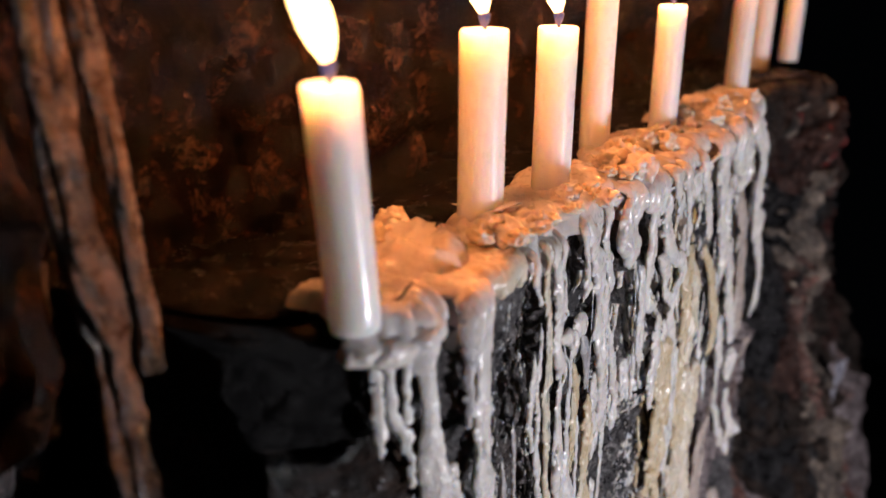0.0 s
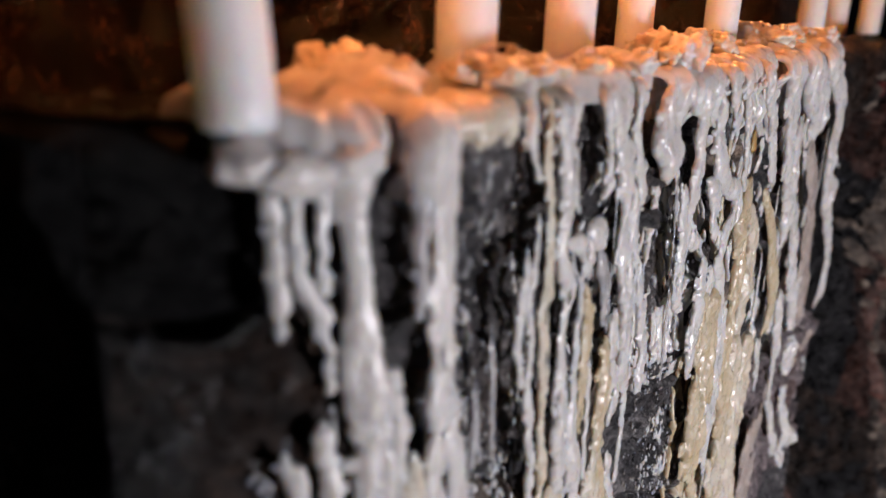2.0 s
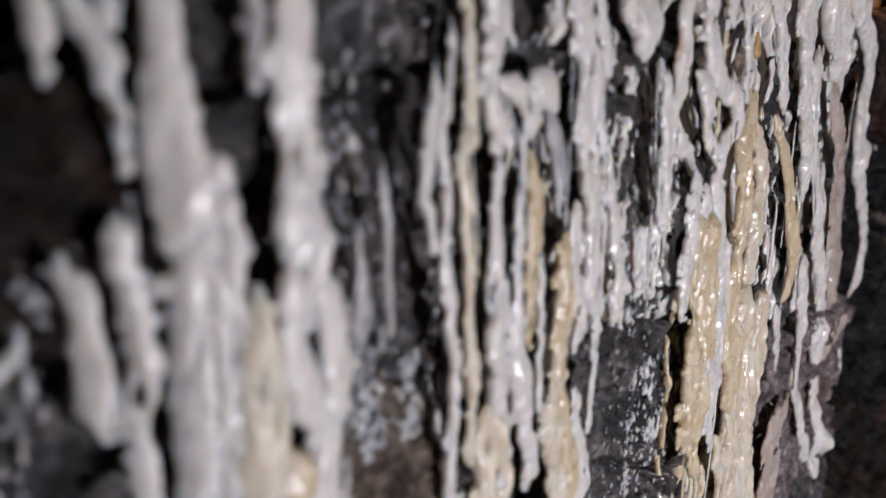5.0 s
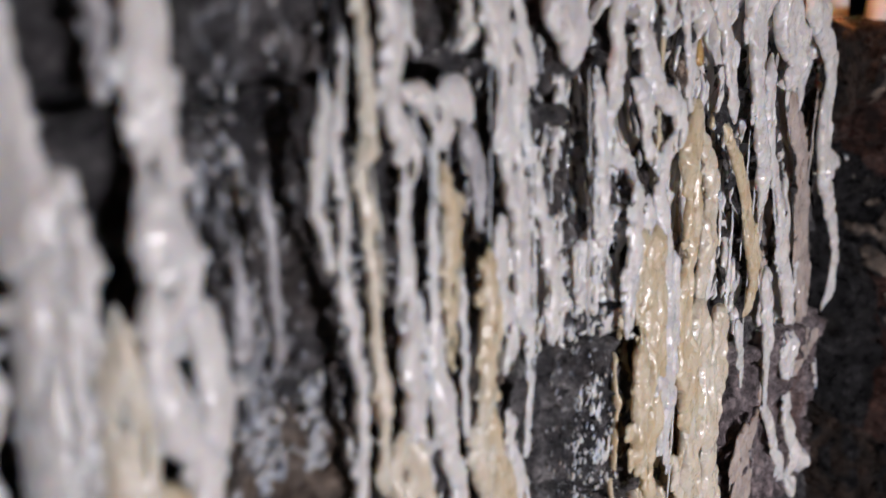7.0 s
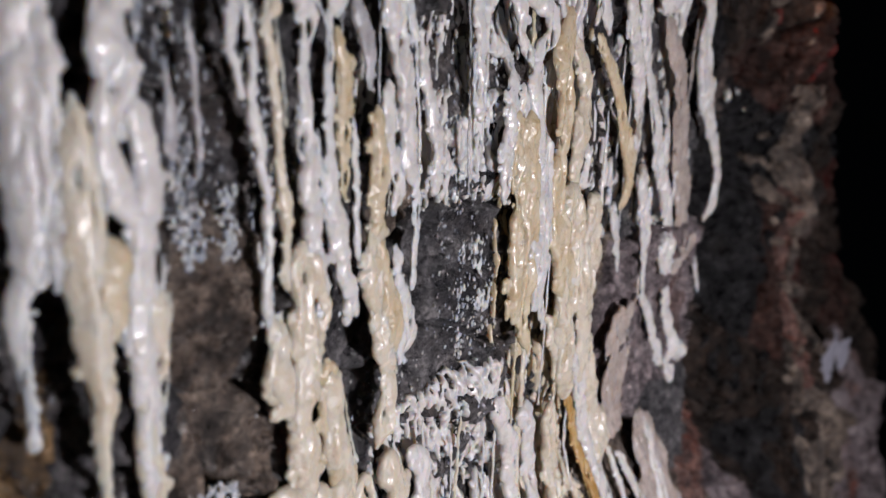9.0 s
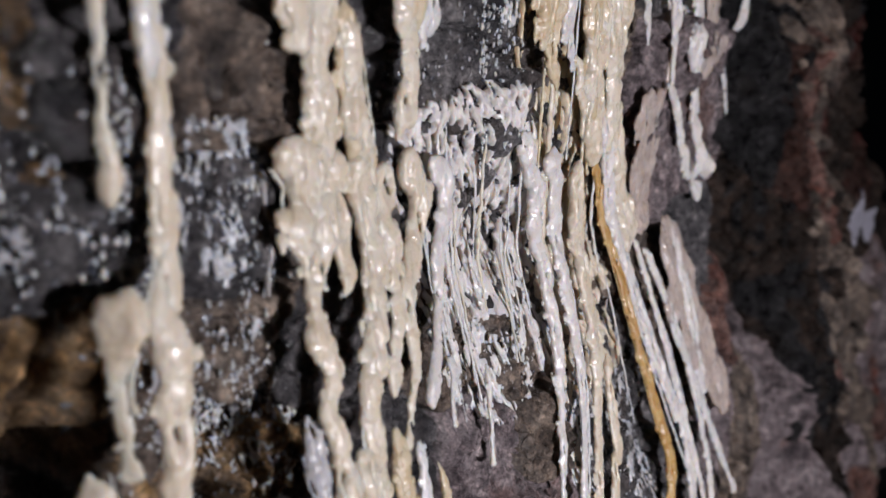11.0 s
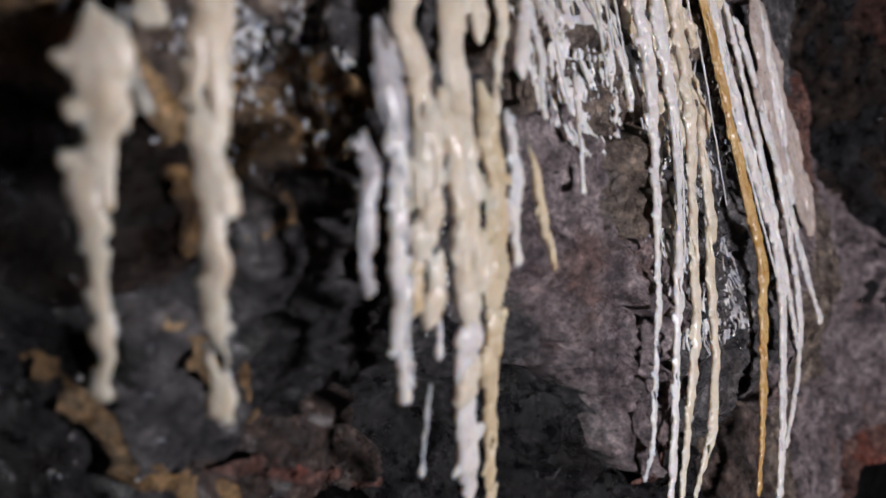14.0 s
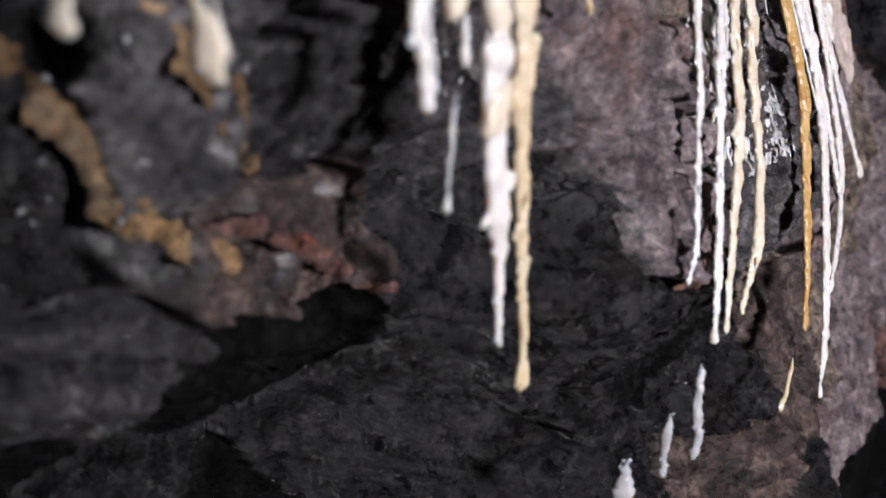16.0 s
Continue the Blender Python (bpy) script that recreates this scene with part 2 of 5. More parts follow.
def tube(bm, centres, radii, sides=9, flat=1.0, lump=0.0, seed=0.0):
    """A closed tube along centres. Its two edges and its front swell and shrink on their own, and its front is fluted."""
    rings = []
    run = 0.0
    for i, (c, r) in enumerate(zip(centres, radii)):
        if i:
            run += (c - centres[i - 1]).length
        near, far = (max(0.35, q) for q in (1 + 1.35 * lump * waves(run, seed, j, 0.0035 + 0.55 * r) + 1.0 * lump * noise.noise(Vector((run / 0.026, seed, j + 3))) + 0.25 * lump * noise.noise(Vector((run / 0.0026, seed, j + 5))) for j in (0, 20)))
        thick = 1 + 0.7 * lump * waves(run, seed, 40, 0.012 + 0.7 * r)
        ring = []
        for j in range(sides):
            a = 2 * math.pi * j / sides
            x, y = math.cos(a), math.sin(a)
            flute = 1.0
            if lump and y > 0:
                flute += 1.6 * lump * noise.noise(Vector((x * (0.8 + 260 * r) + seed, run / 0.022, seed))) + 0.55 * lump * noise.noise(Vector((x * r / 0.0026 + seed, run / 0.0048, seed + 4)))
            ring.append(bm.verts.new(c + ALONG * (x * r * (far if x > 0 else near)) + OUT * (y * r * flat * thick * flute)))
        rings.append(ring)
    for a, b in zip(rings, rings[1:]):
        for j in range(sides):
            bm.faces.new((a[j], a[(j + 1) % sides], b[(j + 1) % sides], b[j]))
    bm.faces.new(rings[0])
    bm.faces.new(rings[-1])


def spline(knots, step):
    """Even points on a smooth line through the knots."""
    ks = [Vector(k) for k in knots]
    ks = [ks[0] * 2 - ks[1]] + ks + [ks[-1] * 2 - ks[-2]]
    out = []
    for a, b, c, d in zip(ks, ks[1:], ks[2:], ks[3:]):
        m = max(1, int(math.hypot(c[0] - b[0], c[1] - b[1]) / step))
        for i in range(m):
            u = i / m
            out.append(0.5 * ((2 * b) + (c - a) * u + (2 * a - 5 * b + 4 * c - d) * u * u + (3 * b - a - 3 * c + d) * u ** 3))
    out.append(ks[-2])
    return out


LEDGE = 1.232
seed_of = iter(range(100000))


def wax_curtain(label):
    return thing("wax_curtain", label, "candle wax", "wax curtains on the wall")


def vnoise(x, y, seed):
    """Smooth value noise between -1 and 1 on arrays."""
    x, y = np.broadcast_arrays(np.asarray(x, float), np.asarray(y, float))
    xi, yi = np.floor(x), np.floor(y)
    fx, fy = x - xi, y - yi
    fx, fy = fx * fx * (3 - 2 * fx), fy * fy * (3 - 2 * fy)

    def corner(i, j):
        h = (xi + i).astype(np.int64) * 374761393 + (yi + j).astype(np.int64) * 668265263 + int(seed * 1013) * 1274126177
        h = (h ^ (h >> 13)) * 1103515245 & 0x7FFFFFFF
        return ((h ^ (h >> 15)) & 0xFFFF) / 32767.5 - 1

    return (corner(0, 0) * (1 - fx) + corner(1, 0) * fx) * (1 - fy) + (corner(0, 1) * (1 - fx) + corner(1, 1) * fx) * fy


BEND = 0.006
QUARTER = BEND * math.pi / 2


def lifted(s, y, d, ground):
    """Points d above the wall at (s, y), where y past the ledge's rounded edge runs back over the ledge."""
    z = np.minimum(y, LEDGE - BEND)
    n = bilinear(ground, s, z)
    edge = bilinear(BASE, s, np.full_like(s, LEDGE - 0.016)) + 0.001
    n = n + (np.maximum(n, edge) - n) * np.clip((z - LEDGE + 0.02) / 0.012, 0, 1)
    a = np.clip((y - LEDGE + BEND) / BEND, 0, math.pi / 2)
    back = np.maximum(0, y - (LEDGE - BEND + QUARTER))
    over = y > LEDGE - BEND
    nn = np.where(over, n - BEND + (BEND + d) * np.cos(a) - back, n + d)
    zz = np.where(over, LEDGE - BEND + (BEND + d) * np.sin(a), y)
    return np.stack([ALONG.x * s + OUT.x * nn, ALONG.y * s + OUT.y * nn, zz], -1)


def solid(name, material, parent, us, ys, g, h, proud=0.0, behind=0.35, ground=None):
    """A closed wax body where the field g is above nothing: h high in front, shallower behind, its rim drawn onto the outline."""
    ground = BASE if ground is None else ground
    step_s, step_y = us[1] - us[0], ys[1] - ys[0]
    gy, gs = np.gradient(g, step_y, step_s)
    slope = np.maximum(gy * gy + gs * gs, 0.05)
    live = g > 0
    quad = live[:-1, :-1] | live[1:, :-1] | live[:-1, 1:] | live[1:, 1:]
    used = np.zeros(g.shape, bool)
    for a, b in ((slice(None, -1), slice(None, -1)), (slice(1, None), slice(None, -1)), (slice(None, -1), slice(1, None)), (slice(1, None), slice(1, None))):
        used[a, b] |= quad
    if not quad.any():
        return None
    S2, Y2 = np.meshgrid(us, ys)
    move = np.where(live, 0, np.clip(-g / slope, 0, 1.5 * step_y))
    S2 = S2 + np.clip(move * gs, -step_s, step_s)
    Y2 = Y2 + np.clip(move * gy, -step_y, step_y)
    h = np.where(live, h, 0.0)
    sel = used
    front_at = lifted(S2[sel], Y2[sel], h[sel] + proud, ground)
    back_at = lifted(S2[sel & live], Y2[sel & live], proud - behind * h[sel & live], ground)
    index = np.full(g.shape, -1)
    index[sel] = np.arange(len(front_at))
    rear = index.copy()
    rear[sel & live] = len(front_at) + np.arange(len(back_at))
    j, i = np.nonzero(quad)
    q = np.stack([index[j, i], index[j, i + 1], index[j + 1, i + 1], index[j + 1, i]], 1)
    r = np.stack([rear[j, i], rear[j + 1, i], rear[j + 1, i + 1], rear[j, i + 1]], 1)
    me = bpy.data.meshes.new(name)
    me.from_pydata(np.concatenate([front_at, back_at]).tolist(), [], np.concatenate([q, r]).tolist())
    me.materials.append(material)
    me.polygons.foreach_set("use_smooth", [True] * len(me.polygons))
    ob = new(name, me)
    ob.parent = parent
    return ob


def drip(curtain, material, *knots, proud=0.0, name="drip", knobs=None, flat=None, ground=None):
    """One run of wax grown from overlapping drops: knots of place along the ledge, height, and width in millimetres. A run that starts at the edge laps over it."""
    k = next(seed_of) * 7.31
    rng = random.Random(int(k * 100))
    wide = max(q[2] for q in knots)
    if knobs is None:
        knobs = 1.7 if material is DUSTY_WAX else 0.6 if wide > 8.5 and knots[0][0] < 0.26 and knots[0][1] > 1.0 else 1.0
    knots = list(knots)
    s, z, w = knots[0]
    laps = z > 1.203
    if laps:
        knots = [(s + rng.uniform(-0.004, 0.004), LEDGE + 0.012 + rng.uniform(-0.004, 0.006), w * 0.9), (s, LEDGE + 0.001, w * 1.15)] + knots
    line = spline(knots, 0.0007)
    free = knots[-1][1] < 0.90 or knots[-1][2] < 3.5
    drops = []
    run, due, last_at = 0.0, 0.0, line[0]
    total = sum(math.hypot(b[0] - a[0], b[1] - a[1]) for a, b in zip(line, line[1:]))
    for s, z, w in line:
        run += math.hypot(s - last_at[0], z - last_at[1])
        last_at = (s, z)
        if run < due:
            continue
        r = 0.00054 * max(w, 0.9)
        due = run + 0.42 * r + 0.00025
        m = 1 + knobs * (0.26 * noise.noise(Vector((run / (0.003 + 1.1 * r), k, 1))) + 0.20 * noise.noise(Vector((run / (0.0012 + 0.4 * r), k, 3)))) + 0.16 * noise.noise(Vector((run / 0.02, k, 7)))
        s += 0.42 * r * knobs * noise.noise(Vector((run / (0.004 + 1.3 * r), k, 5))) + 0.0010 * noise.noise(Vector((run / 0.012, k, 2)))
        if not laps and run < 0.006:
            m *= 0.4 + 0.6 * run / 0.006
        left = total - run
        if free:
            tip = max(0.0011, r)
            if left < 2.2 * tip:
                m *= 1.22
            elif left < 6 * tip:
                m *= 0.86
        elif left < 0.008:
            m *= 0.55 + 0.45 * left / 0.008
        drops.append((s, z, max(0.0005, r * m)))
        if r > 0.0011 and rng.random() < 0.20 * knobs:
            q = r * rng.uniform(0.28, 0.62)
            side = rng.choice((-1, 1)) * (r + q * rng.uniform(-0.3, 0.35))
            drops.append((s + side, z, q))
            if rng.random() < 0.5:
                drops.append((s + side * 1.02, z - q * rng.uniform(0.7, 1.5), q * rng.uniform(0.5, 0.9)))
    pits = []
    if wide > 6.5:
        for _ in range(int(total / 0.03 * knobs)):
            if rng.random() < 0.6:
                s, z, w = line[rng.randrange(len(line))]
                pits.append((s + rng.uniform(-0.22, 0.22) * w * 0.001, z, rng.uniform(0.0006, 0.0011), rng.uniform(0.0016, 0.0042)))
    pad = 0.004
    step = 0.00055 if wide < 5 else 0.0007
    us = np.arange(min(d[0] - d[2] for d in drops) - pad, max(d[0] + d[2] for d in drops) + pad, step)
    ys = np.arange(min(d[1] - d[2] for d in drops) - pad, max(d[1] + d[2] for d in drops) + pad, step * 1.25)
    S1, Y1 = np.meshgrid(us, ys)
    bend = min(1.0, wide / 4) * knobs
    S1, Y1 = S1 + 0.0006 * bend * vnoise(S1 / 0.0027, Y1 / 0.0034, k), Y1 + 0.0009 * bend * vnoise(S1 / 0.003, Y1 / 0.003, k + 50)
    g = np.full(S1.shape, -0.004)
    h = np.zeros(S1.shape)
    for s, z, r in drops:
        i0, i1 = np.searchsorted(us, (s - r - 0.003, s + r + 0.003))
        j0, j1 = np.searchsorted(ys, (z - r - 0.003, z + r + 0.003))
        win = (slice(j0, j1), slice(i0, i1))
        d2 = (S1[win] - s) ** 2 + (Y1[win] - z) ** 2
        g[win] = np.maximum(g[win], r - np.sqrt(d2))
        h[win] = np.maximum(h[win], np.sqrt(np.maximum(0, r * r - d2)))
    for s, z, a, b in pits:
        hole = (np.sqrt(((S1 - s) / a) ** 2 + ((Y1 - z) / b) ** 2) - 1) * a
        g = np.minimum(g, hole)
        h = np.minimum(h, 1.6 * np.sqrt(np.maximum(0, hole) * 0.004))
    flat = 0.22 if material is DUSTY_WAX else flat or (0.50 if wide > 7 else 0.68)
    h = flat * h * (1 + 0.24 * knobs * vnoise(S1 / 0.0030, Y1 / 0.0080, k + 9) + 0.07 * knobs * vnoise(S1 / 0.0016, Y1 / 0.0030, k + 19) + 0.20 * vnoise(S1 / 0.006, Y1 / 0.016, k + 29))
    made = solid(name, material, curtain, us, ys, g, h, proud + 0.0006 + 0.0006 * rng.random(), 0.5 if knots[-1][1] < 0.92 else 0.3, ground)
    # a thin trickle along an edge of a broad run
    if wide > 4.5 and len(line) > 40 and name == "drip":
        for side in (-1, 1):
            if rng.random() < 0.4:
                i0 = rng.randrange(0, len(line) // 2)
                i1 = min(len(line) - 1, i0 + rng.randrange(26, max(27, len(line) // 2)))
                off = side * rng.uniform(0.4, 0.75)
                m = rng.uniform(1.2, 2.4)
                some = [(line[i][0] + off * line[i][2] * 0.001, line[i][1], m * rng.uniform(0.7, 1.2)) for i in (i0, (i0 + i1) // 2, i1)]
                if 0.008 < some[0][1] - some[2][1] and some[0][1] < 1.2:
                    drip(made, material, *some, proud=0.0006, name="trickle")
    return made


def sheet(parent, material, outline, cover=0.5, thick=3.0, streak=0.0035, length=0.022, lumps=0.0022, slant=0.0, step=0.0006, fray=0.006, grain=0.42, name="sheet"):
    """A ragged film of wax that clings to the rock: streaks with holes between them, frayed towards its outline."""
    k = next(seed_of) * 5.13
    us = np.arange(min(p[0] for p in outline), max(p[0] for p in outline), step)
    ys = np.arange(min(p[1] for p in outline), max(p[1] for p in outline), step * 1.3)
    S1, Y1 = np.meshgrid(us, ys)
    m = len(outline)
    cs, cz = sum(p[0] for p in outline) / m, sum(p[1] for p in outline) / m
    q = np.full(S1.shape, 1.0)
    for (a, b), (c, d) in zip(outline, outline[1:] + outline[:1]):
        ex, ez = c - a, d - b
        l = math.hypot(ex, ez)
        side = (ex * (Y1 - b) - ez * (S1 - a)) / l
        q = np.minimum(q, side if ex * (cz - b) - ez * (cs - a) > 0 else -side)
    U1 = S1 + slant * (ys[-1] - Y1)
    U1 = U1 + 0.35 * streak * vnoise(U1 / (streak * 3), Y1 / (length * 0.6), k + 70)
    f = vnoise(U1 / streak, Y1 / length, k) + 0.6 * vnoise(U1 / (streak * 0.45), Y1 / (length * 0.35), k + 9)
    f += grain * vnoise(S1 / lumps, Y1 / (lumps * 1.7), k + 3) + 0.9 * vnoise(U1 / (streak * 5), Y1 / (length * 1.3), k + 5)
    f += (cover - 0.5) * 3.4 - 0.12 - 1.9 * np.maximum(0, 1 - q / fray)
    f = np.where(q < 0, -2.0, f)
    f[0], f[-1], f[:, 0], f[:, -1] = -1, -1, -1, -1
    h = thick * 0.001 * np.sqrt(np.clip(f, 0, 1.3))
    made = solid(name, material, parent, us, ys, f * streak * 0.45, h, 0.0002, 0.2, SOFT)
    return tagged(made, kind="stuff")


def overlap(parent, material, s0, s1, down, thick):
    """A lobed cap of wax that flows over the rounded edge of the ledge and ends in tongues."""
    k = next(seed_of) * 2.17
    us, vs = span(s0, s1, 0.0009), span(-0.034, down + 0.022, 0.0009)
    bend = 0.006
    quarter = bend * math.pi / 2
    height = {}
    for i, s in enumerate(us):
        reach = down * (0.55 + 0.9 * noise.noise(Vector((s / 0.011, k, 0))) + 0.5 * noise.noise(Vector((s / 0.004, k, 5))))
        rear = 0.026 + 0.010 * noise.noise(Vector((s / 0.014, k, 8)))
        for j, v in enumerate(vs):
            h = 0.75 + 0.8 * noise.noise(Vector((s / 0.0075, v / (0.030 if v > 0 else 0.011), k))) + 0.45 * noise.noise(Vector((s / 0.0032, v / (0.012 if v > 0 else 0.005), k + 4)))
            h -= 1.5 * max(0.0, (v - quarter - reach) / 0.008) + 1.5 * max(0.0, (-v - rear) / 0.006) + 1.2 * max(0.0, 1 - min(s - s0, s1 - s) / 0.006)
            height[i, j] = h
    bm = bmesh.new()
    verts = {}
    for (i, j), h in height.items():
        if max(height.get((i + a, j + c), -9) for a in (-1, 0, 1) for c in (-1, 0, 1)) <= 0:
            continue
        s, v = us[i], vs[j]
        d = thick * 0.001 * math.sqrt(min(h, 1.6)) if h > 0 else -0.0015
        edge = soft_surface(s, LEDGE - 0.016) + 0.001
        up = LEDGE + 0.001
        if v < 0:
            q = place(s, edge - bend + v, up + d)
        elif v < quarter:
            a = v / bend
            q = place(s, edge - bend + (bend + d) * math.sin(a), up - bend + (bend + d) * math.cos(a))
        else:
            z = up - bend - (v - quarter)
            q = place(s, lerp(edge, soft_surface(s, z) + 0.0005, (v - quarter) / 0.012) + d, z)
        verts[i, j] = bm.verts.new(q)
    for i, j in verts:
        four = [(i, j), (i + 1, j), (i + 1, j + 1), (i, j + 1)]
        if all(f in verts for f in four):
            bm.faces.new([verts[f] for f in four])
    for v in [v for v in bm.verts if not v.link_faces]:
        bm.verts.remove(v)
    return part("skirt", bm, material, parent)


def beads(parent, material, regions, name="splash"):
    """Small splashes of wax stuck to the rock in trickles: each region is s0, s1, z0, z1, count, largest in millimetres."""
    rng = random.Random(next(seed_of))
    bm = bmesh.new()
    for s0, s1, z0, z1, count, big in regions:
        lanes = [rng.uniform(s0, s1) for _ in range(max(2, int((s1 - s0) / 0.004)))]
        for _ in range(count):
            s, z = rng.choice(lanes) + rng.gauss(0, 0.0012), rng.uniform(z0, z1)
            r = 0.0005 * big * rng.uniform(0.25, 1.0) ** 1.5
            blob(bm, place(s, surface(s, z) + r * 0.2, z), (r, r * 0.8, r * rng.uniform(1.0, 2.6)), rng.random() * 50, 0.4, 1)
    return tagged(part(name, bm, material, parent), kind="stuff")


def blob(bm, centre, size, seed, rough=0.35, level=2):
    """A lumpy rounded piece."""
    made = bmesh.ops.create_icosphere(bm, subdivisions=level, radius=1.0)["verts"]
    for v in made:
        d = v.co.normalized()
        k = 1 + rough * noise.noise(d * 1.6 + Vector((seed, 0, 0))) + 0.5 * rough * noise.noise(d * 4 + Vector((0, seed, 0)))
        v.co = centre + ALONG * (d.x * size[0] * k) + OUT * (d.y * size[1] * k) + Vector((0, 0, d.z * size[2] * k))


# ---- the large structure ----
def ledge_height(s, n):
    return LEDGE + 0.005 * wobble(s, n, 0.05, 30) + 0.003 * wobble(s, n, 0.016, 31)


wall = finish("wall_front", grid(span(0.158, 1.50, 0.003), span(0.45, LEDGE, 0.003), lambda s, z: place(s, rock_face(s, z) - 0.010 - 0.012 * max(0, (z - LEDGE + 0.012) / 0.012) ** 2, z)), SHADE_ROCK)
tagged(wall, "dark slate rock face under the candle ledge, stained and cracked", "rock wall", kind="structure")

# the foot's darkness is painted: its colour carries the shade
lower = finish("wall_foot", grid(span(0.158, 1.50, 0.02), span(0.0, 0.454, 0.02), lambda s, z: place(s, rock_face(s, max(z, 0.45)) - 0.0005, z)), SHADE_ROCK)
tagged(lower, "rock at the wall's foot, its shade put into near-black colour", "rock wall", kind="structure")


def shelf_point(s, k):
    edge = rock_face(s, LEDGE) - 0.012
    n = lerp(edge, -0.34, k)
    return place(s, n, ledge_height(s, n) - 0.02 * max(0.0, k - 0.3) if k > 0 else LEDGE)


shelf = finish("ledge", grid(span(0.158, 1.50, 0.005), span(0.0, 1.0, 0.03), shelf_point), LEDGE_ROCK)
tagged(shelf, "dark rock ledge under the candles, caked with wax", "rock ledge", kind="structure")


def back_point(s, z):
    n = -0.27 - 0.15 * max(0, z - 1.3) + 0.035 * wobble(s, z, 0.12, 40) + 0.022 * wobble(s, z, 0.045, 41) + 0.014 * wobble(s, z * 0.4, 0.020, 42) + 0.007 * wobble(s, z * 0.5, 0.009, 43) + 0.006 * facets(s, z, 0.02, 44)
    n += 0.05 * math.exp(-((s - 0.10) / 0.05) ** 2) - 0.10 * lerp(0, 1, (1.2 - z) / 0.05)
    return place(s, n, z)


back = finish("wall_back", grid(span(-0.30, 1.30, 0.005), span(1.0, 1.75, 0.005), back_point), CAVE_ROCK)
tagged(back, "dark cave rock behind the candles, glistening brown, shade in its colour", "rock wall", kind="structure")

# soot and missing light are both put into this side's black
side = finish("wall_side", grid(span(-0.45, -0.17, 0.006), span(0.0, LEDGE - 0.002, 0.006), lambda n, z: place(0.160 + 0.10 * (-0.16 - n) + 0.012 * wobble(n, z, 0.05, 70) + 0.004 * wobble(n, z, 0.012, 71) if n < -0.17 else 0.162, n, z)), SHADE_ROCK)
tagged(side, "black sooty side of the rock corner, its shade in the colour too", "rock wall", kind="structure")

# black colour stands for the hollow's shade, which the lamp would brighten
hollow = finish("wall_hollow", grid(span(-0.6, 0.30, 0.02), span(0.0, 1.19, 0.02), lambda s, z: place(s, -0.42 + 0.03 * wobble(s, z, 0.1, 60), z)), SHADE_ROCK)
tagged(hollow, "hollow beside the rock corner, its darkness put into black colour", "rock wall", kind="structure")

floor = finish("floor", grid(span(-2.0, 3.0, 0.25), span(-1.0, 2.0, 0.25), lambda s, n: place(s, n, 0.02 * wobble(s, n, 0.4, 50))), SHADE_ROCK)
tagged(floor, "dark earthen cave floor", "floor", kind="structure")

# ---- candles ----
candles = [(0.192, -0.153, 0.081, 18.4), (0.302, -0.166, 0.089, 21.0), (0.368, -0.161, 0.086, 20.0), (0.485, -0.183, 0.110, 19.5), (0.560, -0.161, 0.088, 19.5),
           (0.806, -0.164, 0.095, 22.0), (0.97, -0.176, 0.10, 22.0), (1.08, -0.162, 0.095, 23.0)]


